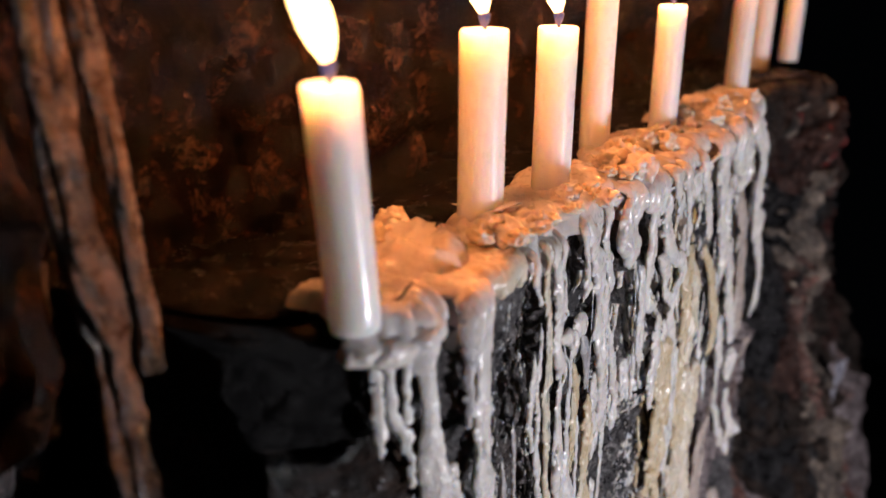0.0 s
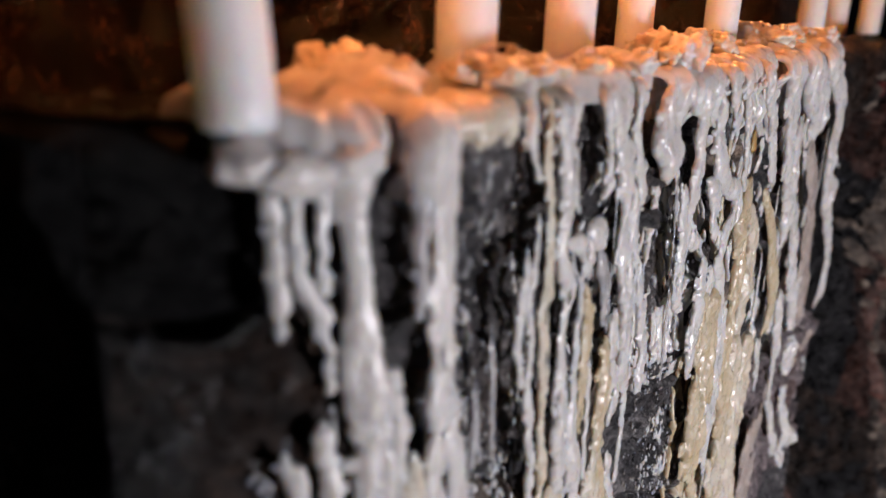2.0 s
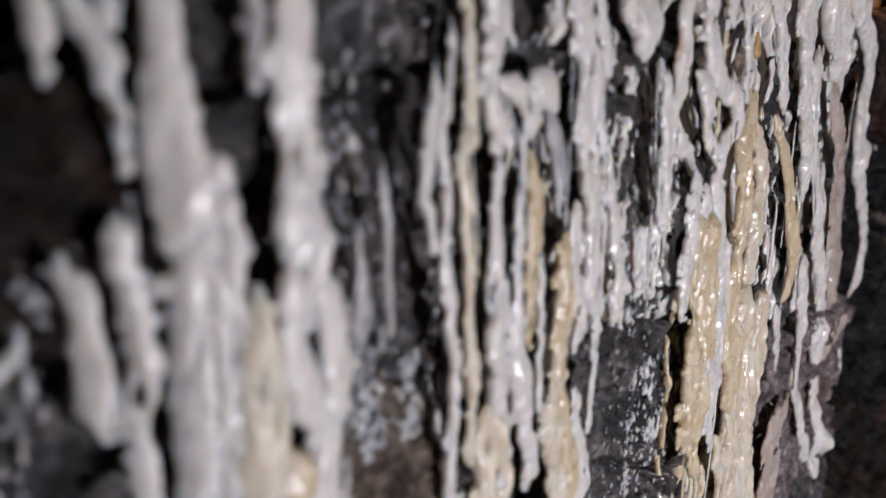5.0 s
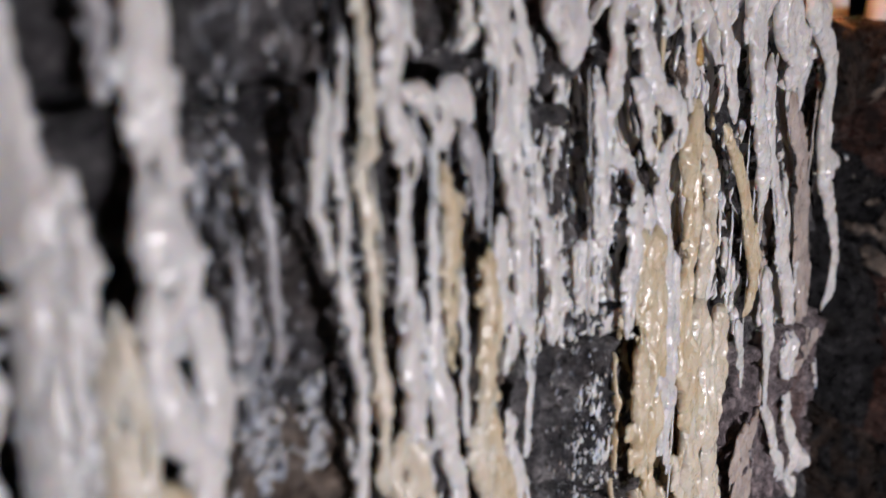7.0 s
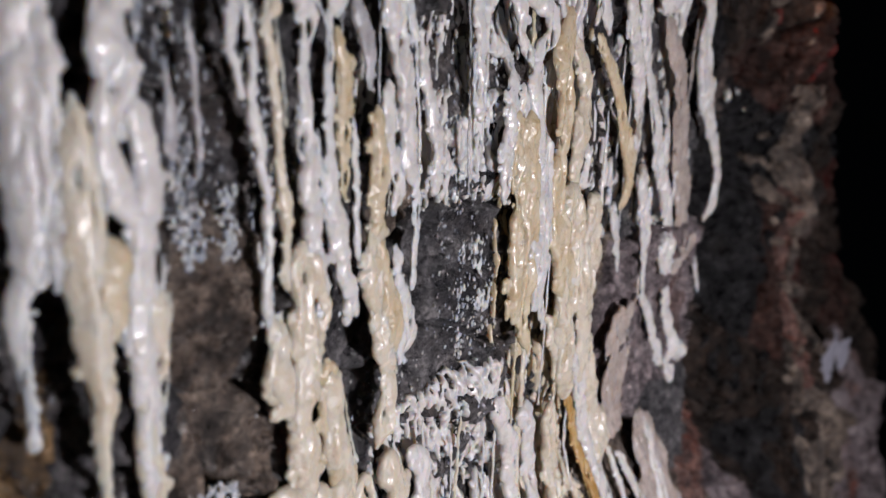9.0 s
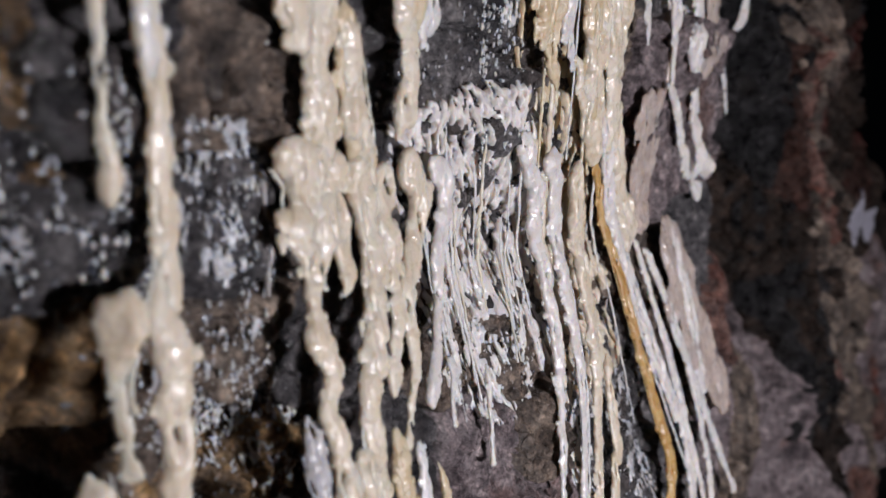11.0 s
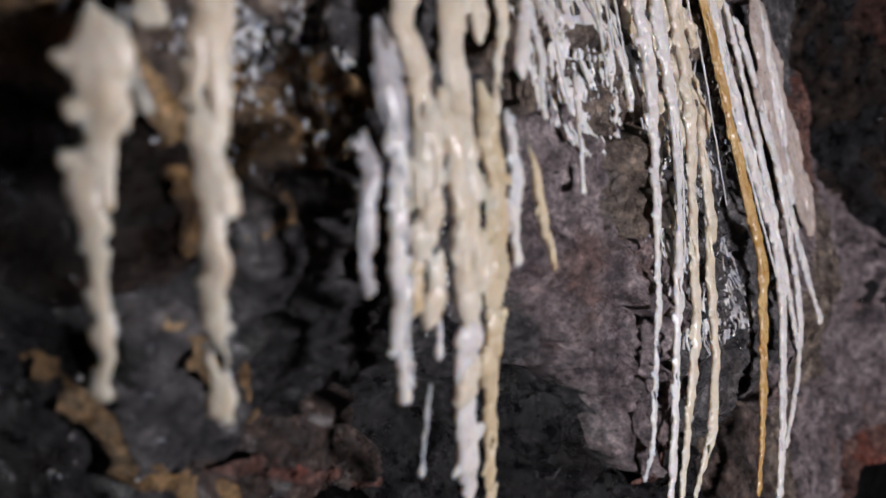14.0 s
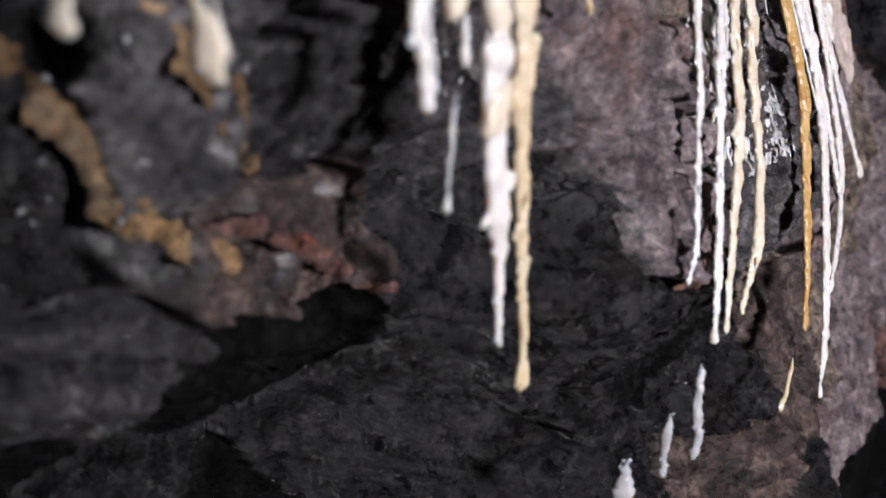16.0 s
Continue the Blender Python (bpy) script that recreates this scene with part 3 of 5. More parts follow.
def candle(s, n, high, wide):
    foot = place(s, n, 0)
    base = LEDGE + 0.001
    top = thing("candle", "lit white wax candle standing on the rock ledge", "candle", "candles on the ledge")
    k = next(seed_of) * 3.7
    r = wide * 0.0005
    bm = bmesh.new()
    lean = Vector((-0.06, 0, 0)) if s < 0.2 else ALONG * random.uniform(-0.015, 0.015)
    zs = span(0.0, high, 0.004)
    centres = [foot + lean * z + Vector((0, 0, base + z)) for z in zs]
    rings = []
    rim = [1.0 + 0.05 * noise.noise(Vector((k, j * 0.7, 0))) for j in range(28)]
    for i, (c, z) in enumerate(zip(centres, zs)):
        m = 0.97 if i == 0 else 1.0 + 0.015 * noise.noise(Vector((z * 40, k, 0)))
        rings.append([bm.verts.new(c + Vector((math.cos(a) * r * m, math.sin(a) * r * m, 0.0016 * noise.noise(Vector((math.cos(a) * 1.5, math.sin(a) * 1.5, k))) * (i == len(zs) - 1)))) for a in (2 * math.pi * j / 28 for j in range(28))])
    tip = centres[-1]
    for shrink, dz in ((0.90, 0.0012), (0.82, 0.0003), (0.70, -0.0022), (0.35, -0.003)):
        rings.append([bm.verts.new(tip + Vector((math.cos(a) * r * shrink, math.sin(a) * r * shrink, dz))) for a in (2 * math.pi * j / 28 for j in range(28))])
    for a, b in zip(rings, rings[1:]):
        for j in range(28):
            bm.faces.new((a[j], a[(j + 1) % 28], b[(j + 1) % 28], b[j]))
    bm.faces.new(rings[0])
    bm.faces.new(rings[-1])
    part("body", bm, CANDLE_WAX, top)
    bm = bmesh.new()
    tube(bm, [tip + Vector((0.0003 * i * i * 0.3, 0, -0.003 + 0.002 * i)) for i in range(6)], [0.0008] * 6, 6)
    part("wick", bm, WICK, top, "charred black wick")
    bm = bmesh.new()
    shape = [(0.0, 0.0006), (0.003, 0.0022), (0.007, 0.0042), (0.012, 0.0057), (0.018, 0.0060), (0.025, 0.0052), (0.033, 0.0036), (0.041, 0.0017), (0.047, 0.0003)]
    tube(bm, [tip + Vector((0, 0, 0.005 + z)) + Vector((-0.22 * z - 2.0 * z * z, 0, 0)) for z, _ in shape], [q for _, q in shape], 14)
    flame = part("flame", bm, FLAME, top, "bright yellow candle flame")
    flame.visible_shadow = False
    bm = bmesh.new()
    foot_shape = [(0.0, 0.0006), (0.0015, 0.0014), (0.0035, 0.0022), (0.0055, 0.0026), (0.007, 0.0018)]
    tube(bm, [tip + Vector((0, 0, 0.001 + z)) for z, _ in foot_shape], [q for _, q in foot_shape], 10)
    b = part("flame_foot", bm, FLAME_FOOT, flame, "blue foot of the flame")
    b.visible_shadow = False
    light = bpy.data.lights.new("flame_light", "POINT")
    light.energy, light.color, light.shadow_soft_size = FLAME_WATTS, (1.0, 0.29, 0.085), 0.006
    new("flame_light", light).location = tip + Vector((0, 0, 0.020))


FLAME_WATTS = 0.46
for row in candles:
    candle(*row)

# ---- stones of the wall: each takes the ground nearest to it, with a crack between neighbours ----
stones = []


def stone(material, s, z, wide, high, proud):
    stones.append((material, s, z, wide * 0.5, high * 0.5, proud))


stone(SLATE, 0.286, 1.199, 0.047, 0.046, 0.0050)
stone(SLATE, 0.236, 1.195, 0.020, 0.038, 0.0050)
stone(SLATE, 0.287, 1.155, 0.046, 0.038, 0.0050)
# the dark corner's shade is painted into these two stones
stone(SHADE_ROCK, 0.193, 1.199, 0.017, 0.030, 0.0050)
stone(DIM_ROCK, 0.197, 1.158, 0.032, 0.050, 0.0080)
stone(SLATE, 0.453, 1.133, 0.069, 0.128, 0.0040)
stone(SLATE, 0.446, 1.042, 0.075, 0.069, 0.0060)
stone(SLATE, 0.426, 0.981, 0.071, 0.048, 0.0080)
stone(BROWN_ROCK, 0.284, 1.052, 0.042, 0.051, 0.0050)
stone(SLATE, 0.247, 1.016, 0.046, 0.039, 0.0090)
stone(BROWN_ROCK, 0.289, 0.993, 0.039, 0.037, 0.0090)
stone(OCHRE_ROCK, 0.221, 1.019, 0.015, 0.026, 0.0070)
stone(BROWN_ROCK, 0.282, 0.991, 0.038, 0.041, 0.0070)
stone(SLATE, 0.238, 1.005, 0.036, 0.057, 0.0080)
stone(OCHRE_ROCK, 0.219, 0.996, 0.012, 0.048, 0.0060)
stone(OCHRE_ROCK, 0.214, 0.904, 0.024, 0.030, 0.0030)
stone(OCHRE_ROCK, 0.230, 0.891, 0.020, 0.040, 0.0050)
stone(OCHRE_ROCK, 0.209, 0.878, 0.021, 0.022, 0.0030)
stone(BROWN_ROCK, 0.290, 0.896, 0.042, 0.038, 0.0090)
stone(OCHRE_ROCK, 0.288, 0.842, 0.054, 0.042, 0.0100)
stone(SLATE, 0.291, 0.811, 0.033, 0.050, 0.0100)
stone(SLATE, 0.241, 0.947, 0.027, 0.035, 0.0060)
stone(SLATE, 0.288, 0.940, 0.038, 0.053, 0.0060)
stone(OCHRE_ROCK, 0.276, 0.843, 0.025, 0.038, 0.0100)
stone(SLATE, 0.284, 0.799, 0.047, 0.050, 0.0100)
stone(PINK_ROCK, 0.405, 0.773, 0.059, 0.082, 0.0070)
stone(BROWN_ROCK, 0.465, 0.787, 0.036, 0.060, 0.0090)
stone(GREY_SLATE, 0.284, 0.795, 0.044, 0.026, 0.0090)
stone(GREY_SLATE, 0.296, 0.754, 0.060, 0.061, 0.0140)
stone(GREY_SLATE, 0.339, 0.742, 0.031, 0.052, 0.0100)
stone(DIM_BROWN, 0.300, 0.703, 0.079, 0.044, 0.0180)
stone(SLATE, 0.248, 0.749, 0.031, 0.059, 0.0180)
stone(DIM_SLATE, 0.223, 0.730, 0.016, 0.039, 0.0040)
stone(SLATE, 0.372, 0.750, 0.040, 0.050, 0.0050)
stone(PINK_ROCK, 0.427, 0.727, 0.078, 0.039, 0.0090)
stone(PINK_ROCK, 0.440, 0.690, 0.046, 0.040, 0.0090)
stone(DIM_SLATE, 0.398, 0.700, 0.036, 0.046, 0.0040)
stone(PINK_ROCK, 0.460, 0.757, 0.052, 0.043, 0.0060)
stone(SLATE, 0.589, 0.723, 0.114, 0.155, 0.0050)
stone(GREY_SLATE, 0.347, 0.726, 0.021, 0.036, 0.0080)
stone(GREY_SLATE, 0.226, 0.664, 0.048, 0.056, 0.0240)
# deep shade under the slab, given as near-black stone colour
stone(SHADE_ROCK, 0.270, 0.650, 0.040, 0.050, 0.0120)
stone(SHADE_ROCK, 0.312, 0.650, 0.036, 0.044, 0.0090)
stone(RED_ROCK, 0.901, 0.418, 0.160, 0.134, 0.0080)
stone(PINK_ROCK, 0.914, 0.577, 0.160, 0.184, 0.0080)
# dim slate again carries the shade at the foot
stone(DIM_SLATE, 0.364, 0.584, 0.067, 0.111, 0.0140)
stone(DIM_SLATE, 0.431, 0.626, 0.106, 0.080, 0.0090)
# far pillar stones, mostly in colours dimmed to imitate light falloff
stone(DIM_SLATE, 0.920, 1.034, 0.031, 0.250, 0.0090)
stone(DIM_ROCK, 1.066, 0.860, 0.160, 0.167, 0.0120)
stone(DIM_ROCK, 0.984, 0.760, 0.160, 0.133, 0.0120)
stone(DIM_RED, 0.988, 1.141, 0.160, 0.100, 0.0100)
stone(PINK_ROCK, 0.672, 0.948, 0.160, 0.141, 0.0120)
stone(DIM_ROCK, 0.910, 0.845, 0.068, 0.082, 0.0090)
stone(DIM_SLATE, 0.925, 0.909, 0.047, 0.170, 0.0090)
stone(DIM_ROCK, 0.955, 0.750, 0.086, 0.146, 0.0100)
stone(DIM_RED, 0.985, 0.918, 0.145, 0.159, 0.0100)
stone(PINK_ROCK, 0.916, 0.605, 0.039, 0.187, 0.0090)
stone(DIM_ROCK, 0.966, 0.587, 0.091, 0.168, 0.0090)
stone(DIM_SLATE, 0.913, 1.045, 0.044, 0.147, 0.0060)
fill = random.Random(11)
for _ in range(900):
    s, z = fill.uniform(0.165, 1.35), fill.uniform(0.47, 1.225)
    half = fill.uniform(0.016, 0.028) * (1.0 if s < 0.62 else 1.9)
    if all(((s - q[1]) / (q[3] + half * 0.7)) ** 2 + ((z - q[2]) / (q[4] + half * 0.7)) ** 2 > 1 for q in stones):
        # left, foot and far stones get shaded colours by where they lie
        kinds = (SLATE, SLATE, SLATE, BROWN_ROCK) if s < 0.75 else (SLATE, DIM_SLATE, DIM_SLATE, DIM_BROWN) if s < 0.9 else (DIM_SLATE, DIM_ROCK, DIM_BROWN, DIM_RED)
        if s > 0.60 and z < 0.80:
            kinds = (PINK_ROCK, BROWN_ROCK, PINK_ROCK, RED_ROCK)
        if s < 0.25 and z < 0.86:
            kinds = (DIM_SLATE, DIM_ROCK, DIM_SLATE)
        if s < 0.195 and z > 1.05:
            kinds = (SHADE_ROCK,)
        # shade below the overhang is painted into these low stones
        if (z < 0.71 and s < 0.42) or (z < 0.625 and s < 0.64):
            kinds = (SHADE_ROCK, SHADE_ROCK, DIM_SLATE) if s < 0.5 else (DIM_SLATE, DIM_BROWN)
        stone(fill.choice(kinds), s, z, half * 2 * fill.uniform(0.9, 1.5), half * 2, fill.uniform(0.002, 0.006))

STEP = 0.0015
US, VS = span(0.160, 1.42, STEP), span(0.455, LEDGE - 0.001, STEP)
S, Z = np.meshgrid(US, VS)


def field(size, seed):
    return np.array([[noise.noise(Vector((s / size, z / size, seed))) for s in US] for z in VS])


warp_s = 0.010 * field(0.040, 5) + 0.002 * field(0.011, 6)
warp_z = 0.010 * field(0.040, 15) + 0.002 * field(0.011, 16)
first, second, owner = np.full(S.shape, 99.0), np.full(S.shape, 99.0), np.zeros(S.shape, int)
for i, (_, s, z, a, b, _) in enumerate(stones):
    d = (np.sqrt(((S + warp_s - s) / a) ** 2 + ((Z + warp_z - z) / b) ** 2) - 1.0) * min(a, b)
    closer = d < first
    second = np.where(closer, first, np.minimum(second, d))
    first = np.where(closer, d, first)
    owner = np.where(closer, i, owner)
RIM = np.clip((second - first) / 0.0045, 0, 1)
RIM = RIM * RIM * (3 - 2 * RIM)
SKIN = np.zeros(S.shape)
for j, z in enumerate(VS):
    for i, s in enumerate(US):
        q = int(owner[j, i])
        _, s0, z0, a, b, proud = stones[q]
        k = q * 3.77
        lean = noise.noise_vector(Vector((k, 1.7, 0.3)))
        h = proud + 0.20 * (lean.x * (s - s0) + lean.y * (z - z0)) + 0.8 * proud * facets(s, z, 0.024, k) + 0.0022 * facets(s, z, 0.009, k)
        if z < 0.84 and s < 0.66 or z < 0.93 and s < 0.30:
            h += 0.007 * facets(s, z, 0.030, k + 5) + 0.0030 * facets(s, z, 0.011, k + 8)
        SKIN[j, i] = rock_face(s, z) + (h + 0.005) * RIM[j, i] - 0.005 - (0.012 * ((z - LEDGE + 0.012) / 0.012) ** 2 if z > LEDGE - 0.012 else 0.0)


SOFT = SKIN.copy()
for axis in (0, 1):
    SOFT = sum(np.roll(SOFT, d, axis) for d in range(-6, 7)) / 13
SOFT[:7], SOFT[-7:], SOFT[:, :7], SOFT[:, -7:] = SKIN[:7], SKIN[-7:], SKIN[:, :7], SKIN[:, -7:]


BASE = np.maximum(np.array([[front(s, z) for s in US] for z in VS]) - 0.005, SOFT)


def bilinear(of, s, z):
    """Values of a grid over the wall at arrays of places."""
    u = np.clip((s - US[0]) / (US[1] - US[0]), 0, len(US) - 1.001)
    v = np.clip((z - VS[0]) / (VS[1] - VS[0]), 0, len(VS) - 1.001)
    i, j = u.astype(int), v.astype(int)
    u, v = u - i, v - j
    return (of[j, i] * (1 - u) + of[j, i + 1] * u) * (1 - v) + (of[j + 1, i] * (1 - u) + of[j + 1, i + 1] * u) * v


def soft_surface(s, z):
    """The same, smoothed, for wax that bridges the cracks."""
    i = max(0, min(len(US) - 2, int((s - US[0]) / (US[1] - US[0]))))
    j = max(0, min(len(VS) - 2, int((z - VS[0]) / (VS[1] - VS[0]))))
    u = max(0.0, min(1.0, (s - US[i]) / (US[1] - US[0])))
    v = max(0.0, min(1.0, (z - VS[j]) / (VS[1] - VS[0])))
    return float((SOFT[j, i] * (1 - u) + SOFT[j, i + 1] * u) * (1 - v) + (SOFT[j + 1, i] * (1 - u) + SOFT[j + 1, i + 1] * u) * v)


def surface(s, z):
    """How far out the stones stand."""
    i = max(0, min(len(US) - 1, round((s - US[0]) / (US[1] - US[0]))))
    j = max(0, min(len(VS) - 1, round((z - VS[0]) / (VS[1] - VS[0]))))
    return float(SKIN[j, i])


# ---- wax on the wall ----
def trail(curtain, material, s, a, b, w, drift, rng):
    """A broken trickle: drops and short dashes of wax, some grown together."""
    bm = bmesh.new()
    z = a
    while z > b:
        r = 0.0005 * w * rng.uniform(0.5, 1.25)
        tall = r * rng.choice((1.0, 1.3, 1.8, 3.0, 5.0)) * rng.uniform(0.8, 1.2)
        u = s + drift * (a - z) / (a - b) * 2 + rng.gauss(0, 0.0007)
        z -= tall
        blob(bm, place(u, soft_surface(u, z) + r * 0.25, z), (r, r * 0.75, tall), rng.random() * 60, 0.55, 2 if r > 0.0005 else 1)
        if rng.random() < 0.25:
            blob(bm, place(u + rng.choice((-1, 1)) * r, soft_surface(u, z) + r * 0.2, z - tall * 0.3), (r * 0.8, r * 0.6, r), rng.random() * 60, 0.5, 1)
        z -= tall * rng.uniform(0.5, 0.9) + (rng.uniform(0.001, 0.005) if rng.random() < 0.4 else 0.0)
    tagged(part("splash", bm, material, curtain), kind="stuff")



curtain = wax_curtain("thin clear wax trickles on bare dark rock")
trail(curtain, WHITE_WAX, 0.265, 1.218, 1.194, 1.2, -0.0005, random.Random(27))
trail(curtain, WHITE_WAX, 0.274, 1.219, 1.177, 1.2, 0.0000, random.Random(28))
trail(curtain, WHITE_WAX, 0.263, 1.17, 1.132, 1.76, 0.0005, random.Random(29))
trail(curtain, WHITE_WAX, 0.273, 1.166, 1.118, 3.92, 0.0010, random.Random(30))
trail(curtain, WHITE_WAX, 0.256, 1.144, 1.117, 1.92, 0.0005, random.Random(31))
drip(curtain, CLEAR_WAX, (0.265, 1.145, 2.4), (0.2656, 1.129, 3.8), (0.266, 1.113, 5))
drip(curtain, CLEAR_WAX, (0.273, 1.16, 2), (0.274, 1.148, 3), (0.275, 1.127, 2.9), (0.276, 1.113, 2.6))

curtain = wax_curtain("thick white wax runs over the corner of the ledge")
drip(curtain, WHITE_WAX, (0.2147, 1.2154, 11.2), (0.2166, 1.2071, 7.1), (0.2172, 1.1926, 7), (0.2174, 1.1776, 8.4), (0.2188, 1.1652, 10.8), (0.2206, 1.1555, 12.3), (0.2198, 1.1458, 8.3), (0.2205, 1.1358, 8.4), (0.2201, 1.1188, 8), (0.2209, 1.1009, 8.1), (0.2212, 1.0787, 8.9))
drip(curtain, WHITE_WAX, (0.2228, 1.1602, 5.5), (0.2253, 1.1535, 7.6), (0.2272, 1.1417, 8.3), (0.2276, 1.1246, 6.4), (0.2271, 1.1069, 6.5), (0.2275, 1.0922, 6.6), (0.2268, 1.0773, 6.1))
drip(curtain, WHITE_WAX, (0.2397, 1.2187, 16.9), (0.2443, 1.2099, 12), (0.2452, 1.1959, 10), (0.244, 1.1815, 11.3), (0.246, 1.1681, 10.2), (0.2449, 1.1529, 11.5), (0.247, 1.1385, 16.9))
drip(curtain, WHITE_WAX, (0.1966, 1.2168, 4.5), (0.1981, 1.2088, 3.5), (0.1979, 1.1992, 4.7), (0.1976, 1.188, 5.2), (0.1983, 1.1808, 2.2), (0.1981, 1.1787, 1.2))
drip(curtain, WHITE_WAX, (0.2026, 1.2145, 3.5), (0.2036, 1.2036, 3.4), (0.2046, 1.1924, 4.1), (0.2078, 1.1852, 5), (0.2096, 1.1747, 3.3), (0.2099, 1.1656, 3.1), (0.2101, 1.1609, 2.3))
drip(curtain, WHITE_WAX, (0.2095, 1.2123, 3.7), (0.209, 1.1996, 3.5), (0.2091, 1.1895, 3.3))
drip(curtain, WHITE_WAX, (0.2107, 1.1562, 1.8), (0.2085, 1.1469, 5.2), (0.2091, 1.1355, 5.8), (0.2103, 1.122, 6.8), (0.2087, 1.1069, 5.5), (0.2091, 1.0818, 5))
drip(curtain, WHITE_WAX, (0.1984, 1.1463, 3.7), (0.2002, 1.1366, 5.6), (0.2013, 1.1251, 5.2), (0.2017, 1.1116, 6.6), (0.203, 1.1045, 4))
drip(curtain, WHITE_WAX, (0.1909, 1.1314, 2.2), (0.1887, 1.1238, 2.9), (0.1828, 1.1199, 4.3), (0.1775, 1.1129, 5.1), (0.179, 1.1045, 3.5), (0.1825, 1.0962, 2.9), (0.1837, 1.0934, 1.7))
drip(curtain, WHITE_WAX, (0.19, 1.1244, 1.7), (0.1907, 1.1169, 1.5))
drip(curtain, CLEAR_WAX, (0.234, 1.2139, 6.3), (0.2345, 1.199, 4.9), (0.2343, 1.1867, 4.5), (0.2342, 1.1773, 2.1))
drip(curtain, IVORY_WAX, (0.2334, 1.1342, 4.8), (0.2353, 1.1199, 7.5), (0.2379, 1.1045, 6.5), (0.2371, 1.086, 8.3), (0.2385, 1.0737, 8.9))
drip(curtain, WHITE_WAX, (0.2219, 1.1592, 6.9), (0.2232, 1.1446, 10.7), (0.2221, 1.1216, 12.1), (0.2209, 1.0975, 9.9), (0.2183, 1.0809, 7.5), (0.2159, 1.0674, 5.7), (0.2163, 1.0549, 3), (0.2173, 1.0419, 2.3), (0.2176, 1.0277, 3.2))
drip(curtain, WHITE_WAX, (0.2462, 1.1608, 10.7), (0.2453, 1.1482, 12.8), (0.2472, 1.1386, 13.8), (0.2425, 1.124, 8.5), (0.2449, 1.1068, 10.6), (0.2527, 1.0933, 9.4), (0.2515, 1.075, 10.6), (0.2503, 1.0561, 9.6), (0.2515, 1.0358, 9.9), (0.2508, 1.0153, 9), (0.2513, 0.9979, 8.6))
drip(curtain, WHITE_WAX, (0.2515, 1.1335, 10.7), (0.2554, 1.1197, 9.3), (0.2558, 1.1037, 10.2), (0.2541, 1.0894, 8.8))
drip(curtain, IVORY_WAX, (0.2311, 1.1293, 6.3), (0.2323, 1.1082, 8.7), (0.2324, 1.0878, 10.4), (0.2334, 1.07, 9.4), (0.2345, 1.0532, 8.7), (0.236, 1.0375, 8.2), (0.2349, 1.0221, 4.5), (0.2347, 1.0059, 4.2))
drip(curtain, YELLOW_WAX, (0.2427, 1.0896, 10.6), (0.2425, 1.0734, 11.8), (0.2414, 1.0587, 7.2))

curtain = wax_curtain("white and ivory wax curtain with long hanging drips")
drip(curtain, WHITE_WAX, (0.2996, 1.1964, 2.1), (0.2997, 1.1841, 2.8), (0.2979, 1.1726, 4.7), (0.2962, 1.1629, 3.8), (0.299, 1.1486, 3.9), (0.2995, 1.132, 4.4), (0.3024, 1.11, 5.1), (0.3049, 1.0893, 4.7), (0.305, 1.0732, 3.7), (0.3033, 1.0597, 4.3), (0.3038, 1.0452, 5.6))
drip(curtain, WHITE_WAX, (0.2934, 1.1843, 2.3), (0.2931, 1.1729, 4.2), (0.291, 1.1615, 4.7), (0.29, 1.1499, 4.2), (0.2929, 1.1374, 3.4), (0.2941, 1.131, 1.9))
drip(curtain, WHITE_WAX, (0.2896, 1.2226, 5.1), (0.2932, 1.2154, 2.8), (0.2975, 1.2084, 3.3), (0.3003, 1.2057, 2.4))
drip(curtain, IVORY_WAX, (0.3021, 1.2195, 3.8), (0.3045, 1.2049, 4.3), (0.3075, 1.1915, 3.9), (0.3091, 1.1758, 4.4), (0.3097, 1.1636, 5.4), (0.3057, 1.1559, 4.4), (0.3085, 1.1409, 5.5), (0.31, 1.1257, 5.1), (0.311, 1.1079, 4.7), (0.3135, 1.0889, 6.4), (0.3138, 1.0748, 3.8), (0.3138, 1.0628, 6.1), (0.3144, 1.0573, 5))
drip(curtain, WHITE_WAX, (0.3117, 1.222, 5.4), (0.3156, 1.2109, 6.4), (0.3188, 1.1953, 8.5), (0.3188, 1.1833, 7), (0.3194, 1.171, 9.1), (0.3258, 1.1599, 8.8), (0.3241, 1.1493, 5.2), (0.3241, 1.1362, 6.8), (0.3238, 1.1184, 8), (0.3238, 1.1046, 7.5))
drip(curtain, WHITE_WAX, (0.3189, 1.2187, 3.5), (0.3249, 1.2073, 2), (0.3246, 1.1953, 4.6), (0.329, 1.1891, 3.6))
drip(curtain, WHITE_WAX, (0.3218, 1.1791, 7.6), (0.3335, 1.1753, 9.4), (0.3425, 1.1671, 7), (0.3374, 1.1598, 4.3), (0.337, 1.1476, 3.8), (0.3367, 1.1341, 4.9), (0.3383, 1.1152, 5.5), (0.3387, 1.096, 8.5), (0.3412, 1.0755, 9.9), (0.3466, 1.0557, 9), (0.3507, 1.0409, 7.4), (0.3469, 1.0366, 6.2))
drip(curtain, YELLOW_WAX, (0.3411, 1.1561, 6.5), (0.3453, 1.1373, 8.3), (0.3449, 1.1186, 7.8), (0.3462, 1.0989, 5.2), (0.3467, 1.0889, 3.5))
drip(curtain, WHITE_WAX, (0.3256, 1.1225, 5.8), (0.3265, 1.0945, 9.9), (0.3305, 1.0691, 8.6), (0.3335, 1.0529, 7.6), (0.3322, 1.0432, 7.7), (0.3364, 1.0349, 6.1))
